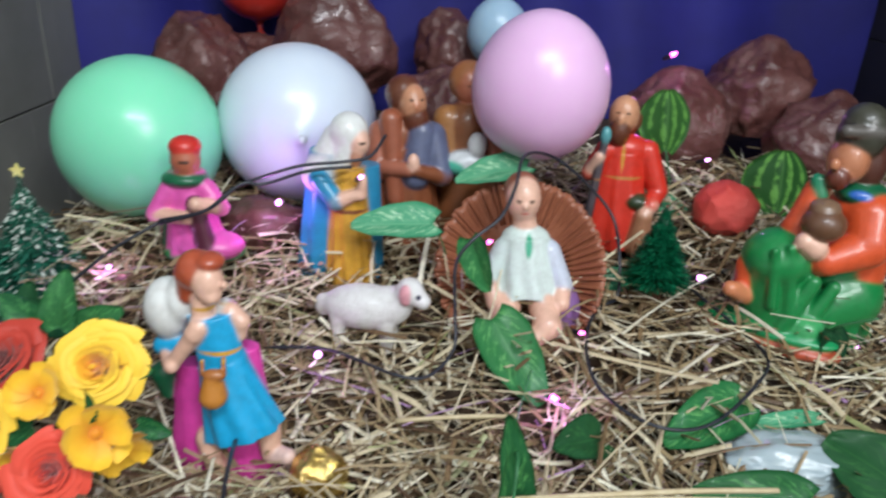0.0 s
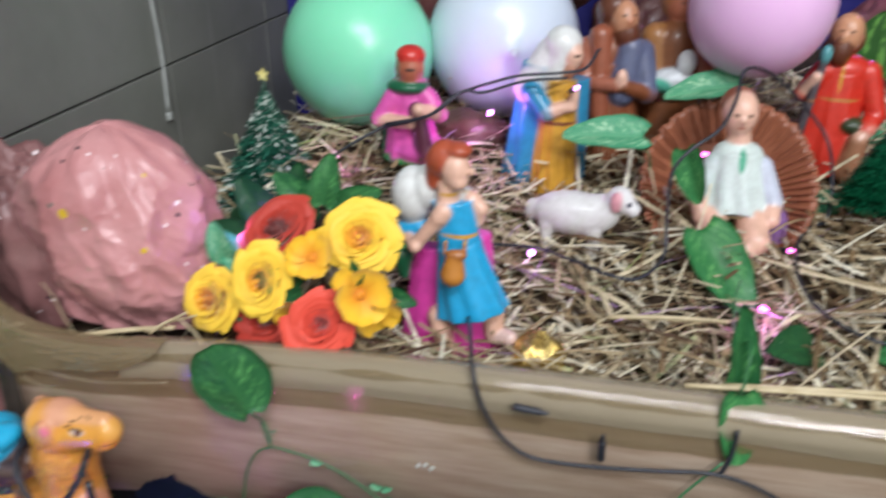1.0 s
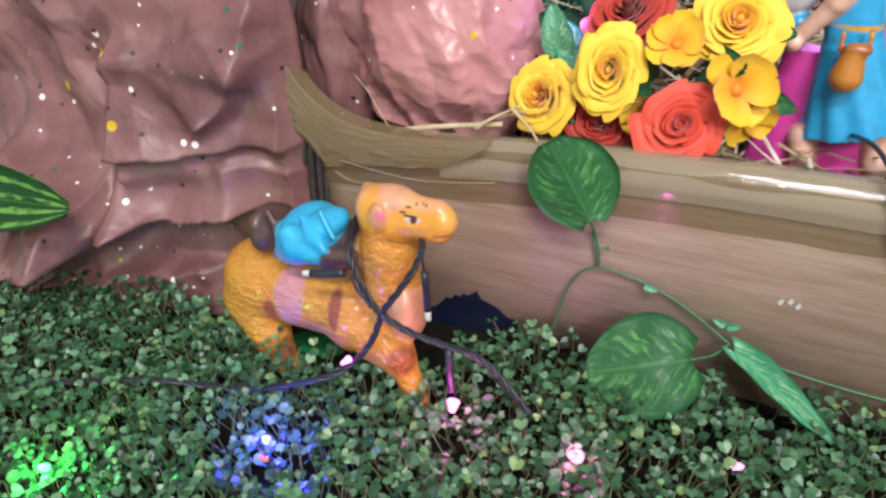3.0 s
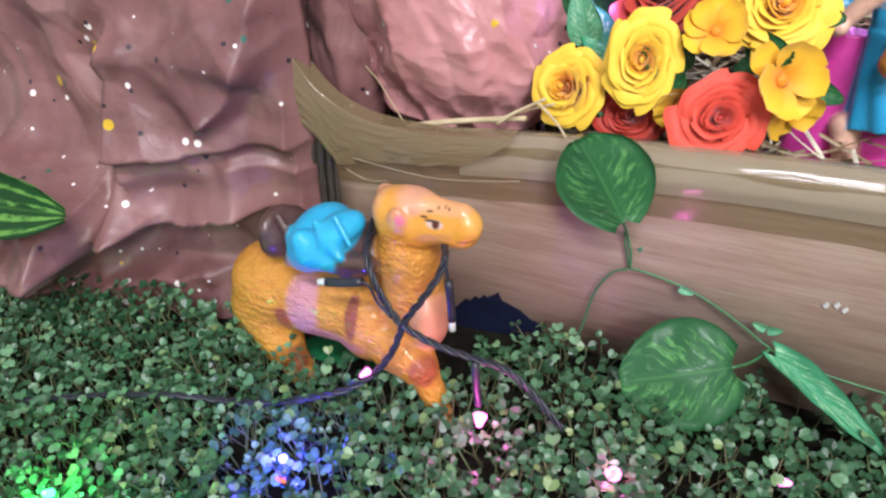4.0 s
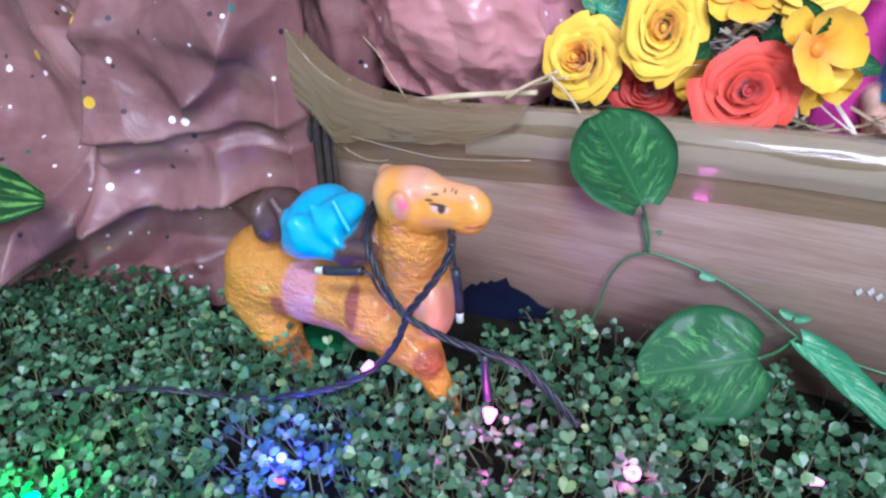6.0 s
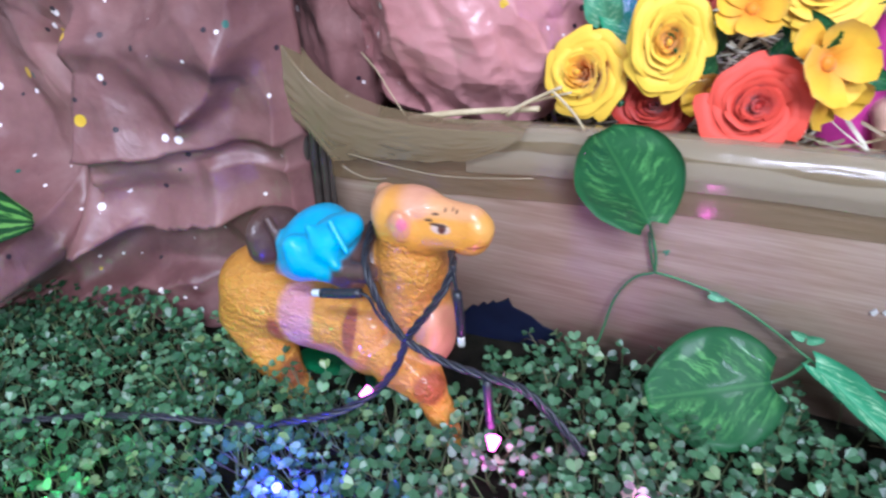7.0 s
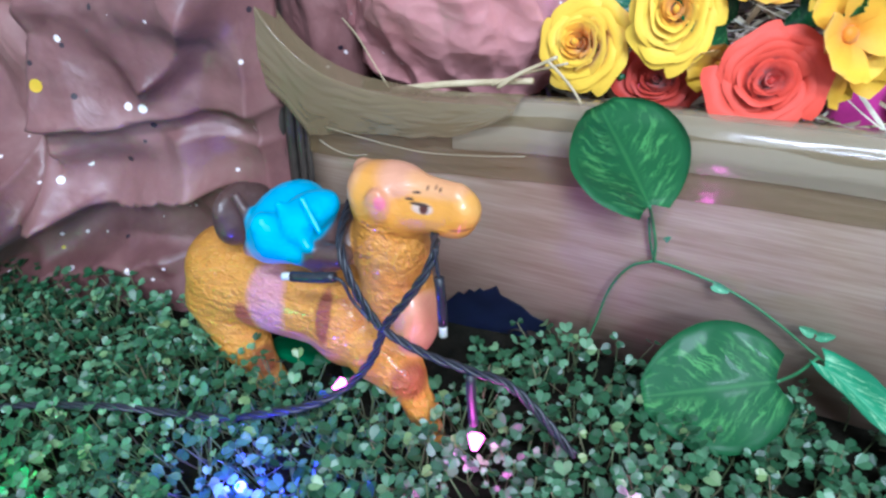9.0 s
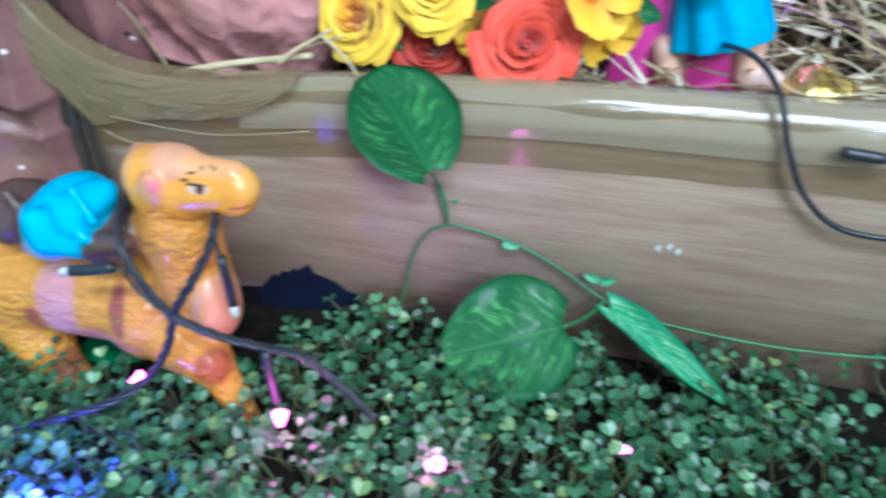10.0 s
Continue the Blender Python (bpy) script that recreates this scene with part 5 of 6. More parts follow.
def shell():
    nu, nv, verts = 132, 15, []
    for side, off in ((0, 0.0), (1, 0.006)):
        for i in range(nu):
            a = 2 * math.pi * i / nu
            for j in range(nv):
                t = j / (nv - 1)
                r = 0.112 * t + (0.004 * math.sin(a * 33) if t > 0.45 else 0) * (t - 0.45) - off * 0.3
                rip = 0.0022 * math.sin(a * 40) * max(0.0, t - 0.4) / 0.6
                z = -0.055 * (1 - t * t) + rip - off + 0.006 * noise.noise(Vector((math.cos(a) * 2, math.sin(a) * 2, 1)))
                verts.append((r * math.cos(a), r * math.sin(a) * 1.08, z))
    k = nu * nv
    f = grid_faces(nu, nv, True)
    faces = f + [tuple(a + k for a in q[::-1]) for q in f] + [(i * nv + nv - 1, ((i + 1) % nu) * nv + nv - 1, ((i + 1) % nu) * nv + nv - 1 + k, i * nv + nv - 1 + k) for i in range(nu)]
    return mesh_of("bowl", verts, faces, TERRACOTTA)


part("bowl", shell(), manger)
rib_me = tube("rib", [(0.066, 0, -0.036), (0.085, 0, -0.021), (0.102, 0, -0.006), (0.113, 0, 0.0)], 0.0020, TERRACOTTA, 6, 2, 1.5)
for k in range(64):
    part("rib", rib_me, manger).matrix_local = Matrix.Diagonal((1, 1.08, 1, 1)) @ Matrix.Rotation(2 * math.pi * k / 64 + 0.02 * math.sin(k * 3.1), 4, "Z")

# ---- flowers ----
PETALS = {}


def petal(material, rho, wide, key):
    if (key, material.name) in PETALS:
        return PETALS[key, material.name]
    nu, nv, verts, uvs = 19, 11, [], []
    for i in range(nu):
        u = i / (nu - 1) * 2 - 1
        for j in range(nv):
            v = j / (nv - 1)
            r = rho * (0.42 + 0.58 * v ** 0.8) + (0.05 + 0.10 * rho) * max(0.0, v - 0.55) ** 2 * 5
            top = (1.02 - 0.62 * rho) * (1 - (0.16 + 0.22 * rho) * abs(u) ** 3.2) + 0.02 * math.sin(u * 5 + key * 3)
            z = -0.30 + (top + 0.30) * v - (0.10 + 0.25 * rho) * max(0.0, v - 0.6) ** 2 * 5
            a = u * wide * (0.55 + 0.45 * min(1.0, v * 1.6)) * (1 - 0.12 * v ** 4) + 0.05 * math.sin(v * 5 + key)
            r *= 1 - 0.10 * u + 0.03 * math.sin(u * 7 + key * 2) * v
            verts.append((r * math.cos(a), r * math.sin(a), z * 0.72))
            uvs.append((i / (nu - 1), v))
    f = grid_faces(nu, nv)
    PETALS[key, material.name] = mesh_of("petal", verts, f, material, uvs)
    return PETALS[key, material.name]


def rose(parent, place, axis, radius, material, squash=(1, 1), spin=0.0, core=None):
    """A layered cloth rose: a bud with petals that open outwards."""
    bud = part("rose", tube("rose", [(0, 0, -0.32), (0, 0, -0.1), (0, 0, 0.25), (0, 0, 0.62)], 0.2, material, 10, 4, 0.35), parent)
    z = Vector(axis).normalized()
    x = Vector((1, 0, 0)) - z * z.x
    m = Matrix((x.normalized(), z.cross(x.normalized()), z)).transposed().to_4x4()
    m.translation = Vector(place)
    bud.matrix_world = m @ Matrix.Rotation(spin, 4, "Z") @ Matrix.Diagonal((radius * squash[0], radius * squash[1], radius, 1))
    k = 0
    for ring, (rho, wide, count) in enumerate(((0.08, 1.9, 2), (0.16, 1.6, 3), (0.25, 1.45, 3), (0.35, 1.35, 3), (0.48, 1.30, 4), (0.64, 1.28, 4), (0.80, 1.15, 4), (0.95, 0.98, 5))):
        for c in range(count):
            p = part("petal", petal(core if core and ring < 3 else material, rho, wide, ring), bud)
            p.matrix_local = Matrix.Rotation(2 * math.pi * (c + 0.37 * ring) / count + random.uniform(-0.15, 0.15), 4, "Z") @ Matrix.Rotation(random.uniform(-0.10, 0.16), 4, "Y") @ Matrix.Scale(random.uniform(0.95, 1.05), 4)
            k += 1
    return bud


def daisy(parent, place, axis, radius, material, count=8):
    heart = part("daisy", tube("daisy", [(0, 0, -0.1), (0, 0, 0.0), (0, 0, 0.12), (0, 0, 0.2)], 0.22, DAISY, 9, 3, 0.7), parent, "small yellow-orange open flower")
    z = Vector(axis).normalized()
    x = (Vector((1, 0, 0)) - z * z.x).normalized()
    m = Matrix((x, z.cross(x), z)).transposed().to_4x4()
    m.translation = Vector(place)
    heart.matrix_world = m @ Matrix.Scale(radius, 4)
    verts, uvs, nu, nv = [], [], 5, 6
    for i in range(nu):
        u = i / (nu - 1) * 2 - 1
        for j in range(nv):
            v = j / (nv - 1)
            verts.append((0.1 + 0.95 * v - 0.08 * abs(u) * v, u * (0.12 + 0.26 * math.sin(v * 2.4)), 0.25 * v * v + 0.06 * abs(u) + 0.05 * math.sin(v * 6)))
            uvs.append((i / (nu - 1), v))
    me = mesh_of("petal", verts, grid_faces(nu, nv), material, uvs)
    for c in range(count):
        p = part("petal", me, heart)
        p.matrix_local = Matrix.Rotation(2 * math.pi * c / count + random.uniform(-0.1, 0.1), 4, "Z") @ Matrix.Rotation(random.uniform(-0.5, 0.1), 4, "Y")
    return heart


bouquet = thing("flower_bouquet", "bunch of artificial yellow and coral roses lying on the board's edge", "flowers")
rose(bouquet, (-0.427, 0.475, 0.058), (-0.25, -0.9, 0.45), 0.029, YELLOW, (1, 1), 0.4, AMBERCORE)
rose(bouquet, (-0.370, 0.468, 0.091), (0.1, -0.95, 0.35), 0.030, YELLOW, (0.85, 1.15), 0.0, AMBERCORE)
rose(bouquet, (-0.366, 0.508, 0.124), (-0.05, -0.6, 0.75), 0.034, DEEPRED, (1.1, 0.85), 1.0)
rose(bouquet, (-0.283, 0.505, 0.126), (0.15, -0.85, 0.5), 0.033, YELLOW, (1, 1.1), 2.0, AMBERCORE)
rose(bouquet, (-0.309, 0.455, 0.058), (0.1, -0.92, 0.45), 0.0305, CORAL, (1.08, 0.92), 0.7)
rose(bouquet, (-0.375, 0.478, 0.038), (0, -0.7, 0.4), 0.028, DEEPRED, (1, 0.8), 0.2)
daisy(bouquet, (-0.323, 0.482, 0.112), (0.1, -0.8, 0.6), 0.025, DAISY)
daisy(bouquet, (-0.274, 0.466, 0.088), (0.5, -0.8, 0.3), 0.030, DAISY)
daisy(bouquet, (-0.338, 0.470, 0.060), (0, -0.9, -0.2), 0.022, DAISY)
daisy(bouquet, (-0.266, 0.485, 0.062), (0.6, -0.7, -0.2), 0.026, DAISY)
for k, (px, py, pz, ax, ay, az, ln) in enumerate(((-0.33, 0.54, 0.14, 0.1, 0.1, 1, 0.05), (-0.31, 0.535, 0.14, 0.8, -0.2, 0.6, 0.045), (-0.345, 0.54, 0.14, -0.8, -0.1, 0.7, 0.045), (-0.40, 0.50, 0.08, -0.6, 0.1, 0.8, 0.045), (-0.42, 0.50, 0.09, -0.2, -0.2, 0.9, 0.04), (-0.30, 0.50, 0.09, 0.3, -0.6, 0.3, 0.05),
                                                  (-0.34, 0.49, 0.075, -0.3, -0.6, 0.4, 0.05), (-0.255, 0.50, 0.07, 0.9, -0.2, -0.1, 0.028), (-0.27, 0.51, 0.12, 0.9, -0.2, 0.1, 0.03), (-0.35, 0.53, 0.12, -0.9, -0.1, 0.1, 0.05), (-0.385, 0.545, 0.11, -0.5, -0.2, 0.8, 0.06), (-0.40, 0.54, 0.08, -0.9, -0.1, 0.5, 0.06), (-0.41, 0.53, 0.06, -0.8, -0.3, 0.1, 0.05), (-0.365, 0.55, 0.12, 0.1, -0.1, 0.9, 0.055))):
    lf = part("leaf", leaf_mesh("leaf", ln, ln * 0.7, LEAFPALE if k in (3, 4, 9) else LEAFDARK if k > 9 else LEAF, 0.2, 0.25, 0.1, k), bouquet, "bluish pale green leaf" if k in (3, 4, 9) else "dark green leaf" if k > 9 else "bright green leaf")
    lf.matrix_world = aim((px, py, pz), (ax, ay, az), (0, -1, 0.6))
for k, x in enumerate((-0.40, -0.36, -0.33, -0.30)):
    part("stalk", tube("stalk", [(x, 0.47, 0.04 + 0.02 * (k % 2)), (x + 0.02, 0.52, 0.03), (-0.33, 0.56, 0.0)], 0.0025, STEM), bouquet)

# ---- loose artificial leaves and their stems ----


def loose_leaf(label, place, along, up, length, width, material, cup=0.15, droop=0.2, fold=0.0, seed=0, stalk=None, peak=0.62, bend=0.0):
    me = leaf_mesh("blade", length, width, material, cup, droop, fold, seed, peak, bend)
    ob = thing("artificial_leaf", label, "leaf", "artificial leaves")
    b = part("blade", me, ob)
    b.matrix_world = aim(place, along, up)
    if stalk:
        part("stalk", tube("stalk", [place] + stalk, 0.0012, STEM, 6), ob)
    return ob


L1 = "variegated green artificial leaf"
loose_leaf(L1 + " lying over the taped board edge", (-0.359, 0.394, -0.006), (-0.042, 0.006, 0.068), (0.05, -1, 0.15), 0.073, 0.072, LEAF, 0.0, -0.06, 0, 1,
           [(-0.357, 0.4115, -0.030), (-0.353, 0.413, -0.047), (-0.352, 0.4135, -0.063)], 0.95, 0.36)
loose_leaf(L1 + " standing among the sprouts", (-0.262, 0.362, -0.095), (-0.075, -0.027, -0.017), (0.0, -0.72, 0.68), 0.082, 0.086, LEAF, -0.16, 0.06, 0, 2, [(-0.248, 0.388, -0.108), (-0.236, 0.407, -0.107)], 0.80)
loose_leaf("folded " + L1 + " lying on the sprouts", (-0.232, 0.402, -0.110), (0.85, -0.42, -0.32), (0.1, -0.45, 0.85), 0.098, 0.023, LEAFPALE, 0.2, 0.05, 0.75, 3)
loose_leaf("dark striped artificial leaf beside the paper rock", (-0.911, 0.2477, -0.016), (0.97, -0.02, 0.12), (0, -0.8, 0.6), 0.130, 0.064, STRIPED, 0.1, 0.1, 0.1, 4, [(-0.951, 0.258, -0.046), (-1.001, 0.268, -0.086)])
loose_leaf("pale crinkled artificial leaf in the straw", (-0.012, 0.80, 0.150), (-0.98, -0.15, 0.02), (0.1, -0.6, 0.8), 0.098, 0.05, LEAFPALE, 0.2, 0.05, 0.2, 5, [(0.0, 0.81, 0.12), (0.01, 0.83, 0.08)])
loose_leaf("pale crinkled artificial leaf above the terracotta shell", (0.102, 0.87, 0.205), (-1, -0.05, -0.22), (0, -0.5, 0.8), 0.092, 0.045, LEAFPALE, 0.2, 0.05, 0.25, 6)
loose_leaf("large " + L1 + " in front of the infant figurine", (0.058, 0.70, 0.080), (0.42, -0.35, -0.65), (0.25, -0.8, 0.5), 0.105, 0.066, LEAFBRIGHT, 0.12, -0.15, 0.05, 7)
loose_leaf(L1 + " beside the terracotta shell", (0.03, 0.735, 0.16), (0.3, -0.2, -0.8), (-0.3, -0.9, 0.3), 0.065, 0.035, LEAFBRIGHT, 0.2, 0.1, 0.3, 8)
loose_leaf(L1 + " hooked over the taped board edge", (0.062, 0.430, 0.056), (0.08, -0.3, -0.9), (0.3, -0.9, 0.35), 0.062, 0.040, LEAFBRIGHT, 0.1, 0.05, 0.05, 9, [(0.066, 0.45, 0.09), (0.07, 0.52, 0.06), (0.085, 0.6, 0.04), (0.1, 0.66, 0.04)])
loose_leaf("dark green artificial leaf upright behind the board", (0.068, 0.47, 0.005), (-0.05, -0.1, 1), (0.4, -0.9, 0.1), 0.115, 0.036, LEAF, 0.2, 0.1, 0.4, 10)
loose_leaf("dark green artificial leaf in the straw", (0.17, 0.60, 0.0), (-0.5, -0.5, 0.35), (0.1, -0.5, 0.85), 0.07, 0.05, LEAFDARK, 0.2, 0.25, 0.1, 11)
loose_leaf("bright " + L1 + " in the straw", (0.325, 0.645, 0.02), (-0.85, -0.5, -0.12), (0, -0.5, 0.85), 0.105, 0.06, LEAFBRIGHT, 0.2, 0.1, 0.15, 12)
loose_leaf("long pale green artificial leaf in the straw", (0.40, 0.63, 0.015), (-0.98, -0.1, -0.05), (0, -0.4, 0.9), 0.085, 0.02, LEAFPALE, 0.2, 0.1, 0.2, 13)
loose_leaf("large dark green artificial leaf by the board", (0.47, 0.50, 0.0), (-0.55, 0.5, 0.25), (0, -0.6, 0.8), 0.12, 0.10, LEAFDARK, 0.1, 0.15, 0.0, 14)
loose_leaf(L1 + " on the board's edge", (0.335, 0.50, 0.015), (-0.95, 0.08, 0.03), (0, -0.6, 0.8), 0.10, 0.05, LEAF, 0.2, 0.1, 0.1, 15)
loose_leaf("dark green artificial leaf hanging from a wire", (0.452, 0.735, 0.065), (0.15, -0.2, -1), (0.2, -0.9, 0.2), 0.055, 0.036, LEAFDARK, 0.2, 0.1, 0.2, 16, [(0.455, 0.72, 0.08), (0.48, 0.70, 0.10)])
loose_leaf("rounded dark striped artificial leaf in the straw", (0.485, 1.0, 0.112), (0.02, 0.12, 1), (0, -1, 0.25), 0.090, 0.098, STRIPED, -0.45, 0.1, 0, 17, None, 0.95)
loose_leaf("rounded dark striped artificial leaf against a rock", (0.325, 1.05, 0.185), (-0.05, 0.1, 1), (0, -1, 0.25), 0.088, 0.078, STRIPED, -0.45, 0.1, 0, 18, [(0.33, 1.04, 0.16), (0.335, 1.03, 0.13)], 0.95)
loose_leaf("green artificial leaf among the straw", (0.30, 1.02, 0.115), (0.9, -0.3, -0.1), (0, -0.6, 0.8), 0.06, 0.045, LEAFPALE, 0.2, 0.1, 0.1, 19)
loose_leaf("pale green artificial leaf in the straw", (0.235, 0.83, 0.07), (-0.9, 0.1, 0.1), (0, -0.6, 0.8), 0.05, 0.035, LEAFPALE, 0.2, 0.1, 0.1, 20)
loose_leaf(L1 + " hanging low on the board", (0.012, 0.405, -0.070), (-0.45, -0.12, -0.85), (0.2, -0.9, 0.3), 0.085, 0.062, LEAF, 0.15, 0.1, 0.1, 21, [(0.03, 0.41, -0.04), (0.055, 0.41, 0.0)])
loose_leaf("dark green artificial leaf among the bouquet stalks", (-0.46, 0.72, 0.05), (0.7, -0.5, 0.2), (0, -0.6, 0.8), 0.08, 0.06, LEAFDARK, 0.2, 0.2, 0.1, 22)
loose_leaf("dark green artificial leaf behind the bouquet", (-0.50, 0.66, 0.05), (0.5, -0.6, 0.3), (0, -0.6, 0.8), 0.08, 0.06, LEAFDARK, 0.2, 0.2, 0.1, 23)
vine = thing("vine_stem", "thin forked green plastic stem on the board's face", "stem")
part("twig", tube("twig", [(-0.352, 0.4135, -0.063), (-0.367, 0.4125, -0.072), (-0.379, 0.411, -0.096), (-0.386, 0.406, -0.134), (-0.398, 0.400, -0.176), (-0.409, 0.395, -0.206)], 0.0010, STEM), vine)
part("twig", tube("twig", [(-0.352, 0.4135, -0.063), (-0.338, 0.4135, -0.064), (-0.311, 0.4135, -0.070), (-0.287, 0.4125, -0.079), (-0.263, 0.411, -0.092), (-0.238, 0.408, -0.107), (-0.214, 0.404, -0.115), (-0.12, 0.402, -0.122), (-0.03, 0.402, -0.115)], 0.0010, STEM), vine)
part("twig", tube("twig", [(-0.352, 0.4133, -0.063), (-0.357, 0.4133, -0.045), (-0.360, 0.4133, -0.028)], 0.0008, STEM), vine)
for k, (x, z, ax) in enumerate(((-0.311, -0.070, 0.9), (-0.243, -0.092, -0.7), (-0.241, -0.093, 0.8), (-0.347, -0.042, 0.2))):
    b = part("leaf_bud", leaf_mesh("leaf_bud", 0.011 if k < 3 else 0.006, 0.007 if k < 3 else 0.004, LEAFPALE, 0.2, 0.1, 0.2, 30 + k), vine)
    b.matrix_world = aim((x, 0.411, z), (ax, -0.2, 0.35 - 0.5 * (k == 0)), (0, -1, 0.3))

# ---- on the niche side ----
cord = thing("hanging_cord", "pale grey cord hanging down the tiled niche side", "cord")
part("cord", tube("cord", [(-0.699, 0.889, 0.418), (-0.699, 0.89, 0.366), (-0.699, 0.891, 0.314), (-0.699, 0.892, 0.262), (-0.699, 0.897, 0.192), (-0.699, 0.892, 0.103)], 0.0028, PALECORD, 8, 6), cord)
part("cord_end", tube("cord_end", [(-0.699, 0.892, 0.103), (-0.699, 0.892, 0.091)], 0.0045, PALECORD, 8, 3), cord, "small pale knob on the cord's end")

# ---- small things in the straw ----
thing("paper_ball", "crumpled red paper ball in the straw", "paper ball", me=boulder("paper_ball", (0.042, 0.042, 0.038), REDPAPER, 21, 0.035, 3, -0.9), place=(0.388, 0.95, 0.133))
thing("gold_bauble", "crinkled gold foil ball by the board", "bauble", me=boulder("gold_bauble", (0.030, 0.030, 0.029), GOLD, 22, 0.16, 3, -0.95), place=(-0.108, 0.535, -0.004))
thing("plastic_sheet", "crumpled pale bluish plastic sheet in the straw", "plastic", me=boulder("plastic_sheet", (0.085, 0.05, 0.03), POLY, 23, 0.25, 3, -0.5), place=(0.365, 0.585, -0.005))


def bristle_tree(name, label, place, height, radius, count, material, tip, needle, pot):
    ob = thing(name, label, "christmas tree", place=place)
    rng = random.Random(len(name))
    verts, faces = [], []
    for _ in range(count):
        t = rng.random() ** 0.8
        a = rng.uniform(0, 2 * math.pi)
        r = radius * (1 - t) * (0.72 + 0.28 * (1 - (t * 6) % 1)) * rng.uniform(0.75, 1.08)
        o = Vector((0.25 * r * math.cos(a), 0.25 * r * math.sin(a), height * (0.1 + 0.88 * t)))
        e = Vector((r * math.cos(a), r * math.sin(a), height * (0.06 + 0.88 * t) + rng.uniform(-0.004, 0.004)))
        w = Vector((-math.sin(a), math.cos(a), rng.uniform(-0.6, 0.6))) * needle
        k = len(verts)
        verts += [o + w, o - w, e - w * 0.5, e + w * 0.5]
        faces.append((k, k + 1, k + 2, k + 3))
    part("needles", mesh_of("needles", verts, faces, material, smooth=False), ob)
    core = [(radius * 0.62 * (1 - t) * math.cos(2 * math.pi * k / 16), radius * 0.62 * (1 - t) * math.sin(2 * math.pi * k / 16), height * (0.08 + 0.9 * t)) for k in range(16) for t in (0, 0.25, 0.5, 0.75, 1)]
    part("core", mesh_of("core", core, grid_faces(16, 5, True), CORE), ob)
    part("trunk", tube("trunk", [(0, 0, -pot), (0, 0, 0), (0, 0, height * 0.5), (0, 0, height * 0.95)], 0.012, DARKWOOD, 8, 3, 0.15), ob, "brown base and wire trunk")
    if tip:
        bm = []
        for k in range(10):
            a, r = math.pi * k / 5, (0.009 if k % 2 == 0 else 0.004)
            bm.append((r * math.sin(a), r * math.cos(a)))
        s = part("star", silhouette("star", bm, -0.002, STAR, 0.004), ob, "small yellow star")
        s.location = (0, 0, height + 0.002)
    return ob


CORE = plain("dark_green_core", (0.002, 0.02, 0.01), (0.006, 0.045, 0.022), 90, 0.7, 0.5)
DARKWOOD = plain("dark_wood", (0.1, 0.035, 0.02), (0.16, 0.06, 0.03), 40, 0.5)
bristle_tree("christmas_tree", "small dark green flocked christmas tree with white tips and a star", (-0.500, 0.80, 0.005), 0.188, 0.086, 11000, FLOCK, True, 0.0030, 0.02)
bristle_tree("tinsel_tree", "small dark green tinsel christmas tree on a brown base", (0.263, 0.805, 0.080), 0.110, 0.048, 11000, TINSEL, False, 0.0013, 0.045)

# ---- fairy lights ----


def strands(pts, count, spread, pitch):
    """Wires laid round one another along a line."""
    line = smooth_line(pts, 9)
    out, run = [[] for _ in range(count)], 0.0
    for i, q in enumerate(line):
        d = (line[min(i + 1, len(line) - 1)] - line[max(i - 1, 0)]).normalized()
        side = d.cross(Vector((0.1, 1, 0.3))).normalized()
        up = d.cross(side)
        run += (q - line[i - 1]).length if i else 0.0
        for k in range(count):
            a = 2 * math.pi * (run / pitch + k / count)
            out[k].append(q + (side * math.cos(a) + up * math.sin(a)) * spread)
    return out


def lights(label, cables, radius=0.0020, twist=0):
    ob = thing("fairy_lights", label, "string lights", "black fairy lights")
    for pts in cables:
        if len(pts) > 20:
            pts = [(x, y, z + 0.014) for x, y, z in pts]
        for strand in (strands(pts, twist, radius * 1.05, 0.035) if twist else [pts]):
            part("cable", tube("cable", strand, radius, CABLE, 7, 2 if twist else 7), ob)
    return ob


def bulb(parent, place, along, material, r=0.0035, housing=True):
    d = Vector(along).normalized()
    p = Vector(place)
    if housing:
        h = part("socket", tube("socket", [p - d * 0.024, p - d * 0.016, p - d * 0.008, p - d * 0.002], 0.0034, CABLE, 9, 2), parent, "black bulb socket")
    me = tube("bulb", [p - d * 0.003, p, p + d * 0.003, p + d * 0.006], r, material, 8, 3, 0.45)
    part("bulb", me, parent, "small lit coloured bulb")


camel_string = lights("black fairy light cable tied round the camel above the sprouts", [
    [(-0.546, 0.345, -0.016), (-0.531, 0.306, -0.015), (-0.519, 0.291, -0.029), (-0.504, 0.287, -0.054), (-0.49, 0.284, -0.063), (-0.465, 0.284, -0.072), (-0.437, 0.285, -0.076), (-0.413, 0.284, -0.077), (-0.392, 0.28, -0.089), (-0.366, 0.274, -0.111)],
    [(-0.486, 0.345, -0.016), (-0.469, 0.312, -0.008), (-0.47, 0.3, -0.019), (-0.48, 0.291, -0.037), (-0.493, 0.285, -0.058), (-0.504, 0.281, -0.088), (-0.52, 0.274, -0.112), (-0.536, 0.262, -0.122), (-0.556, 0.25, -0.127), (-0.6, 0.236, -0.138), (-0.644, 0.228, -0.144), (-0.683, 0.215, -0.14), (-0.742, 0.2, -0.148), (-0.815, 0.17, -0.153)]], 0.0015, 3)
part("socket", tube("socket", [(-0.526, 0.286, -0.029), (-0.542, 0.286, -0.034), (-0.558, 0.286, -0.038)], 0.0034, CABLE, 9, 3), camel_string, "black bulb socket")
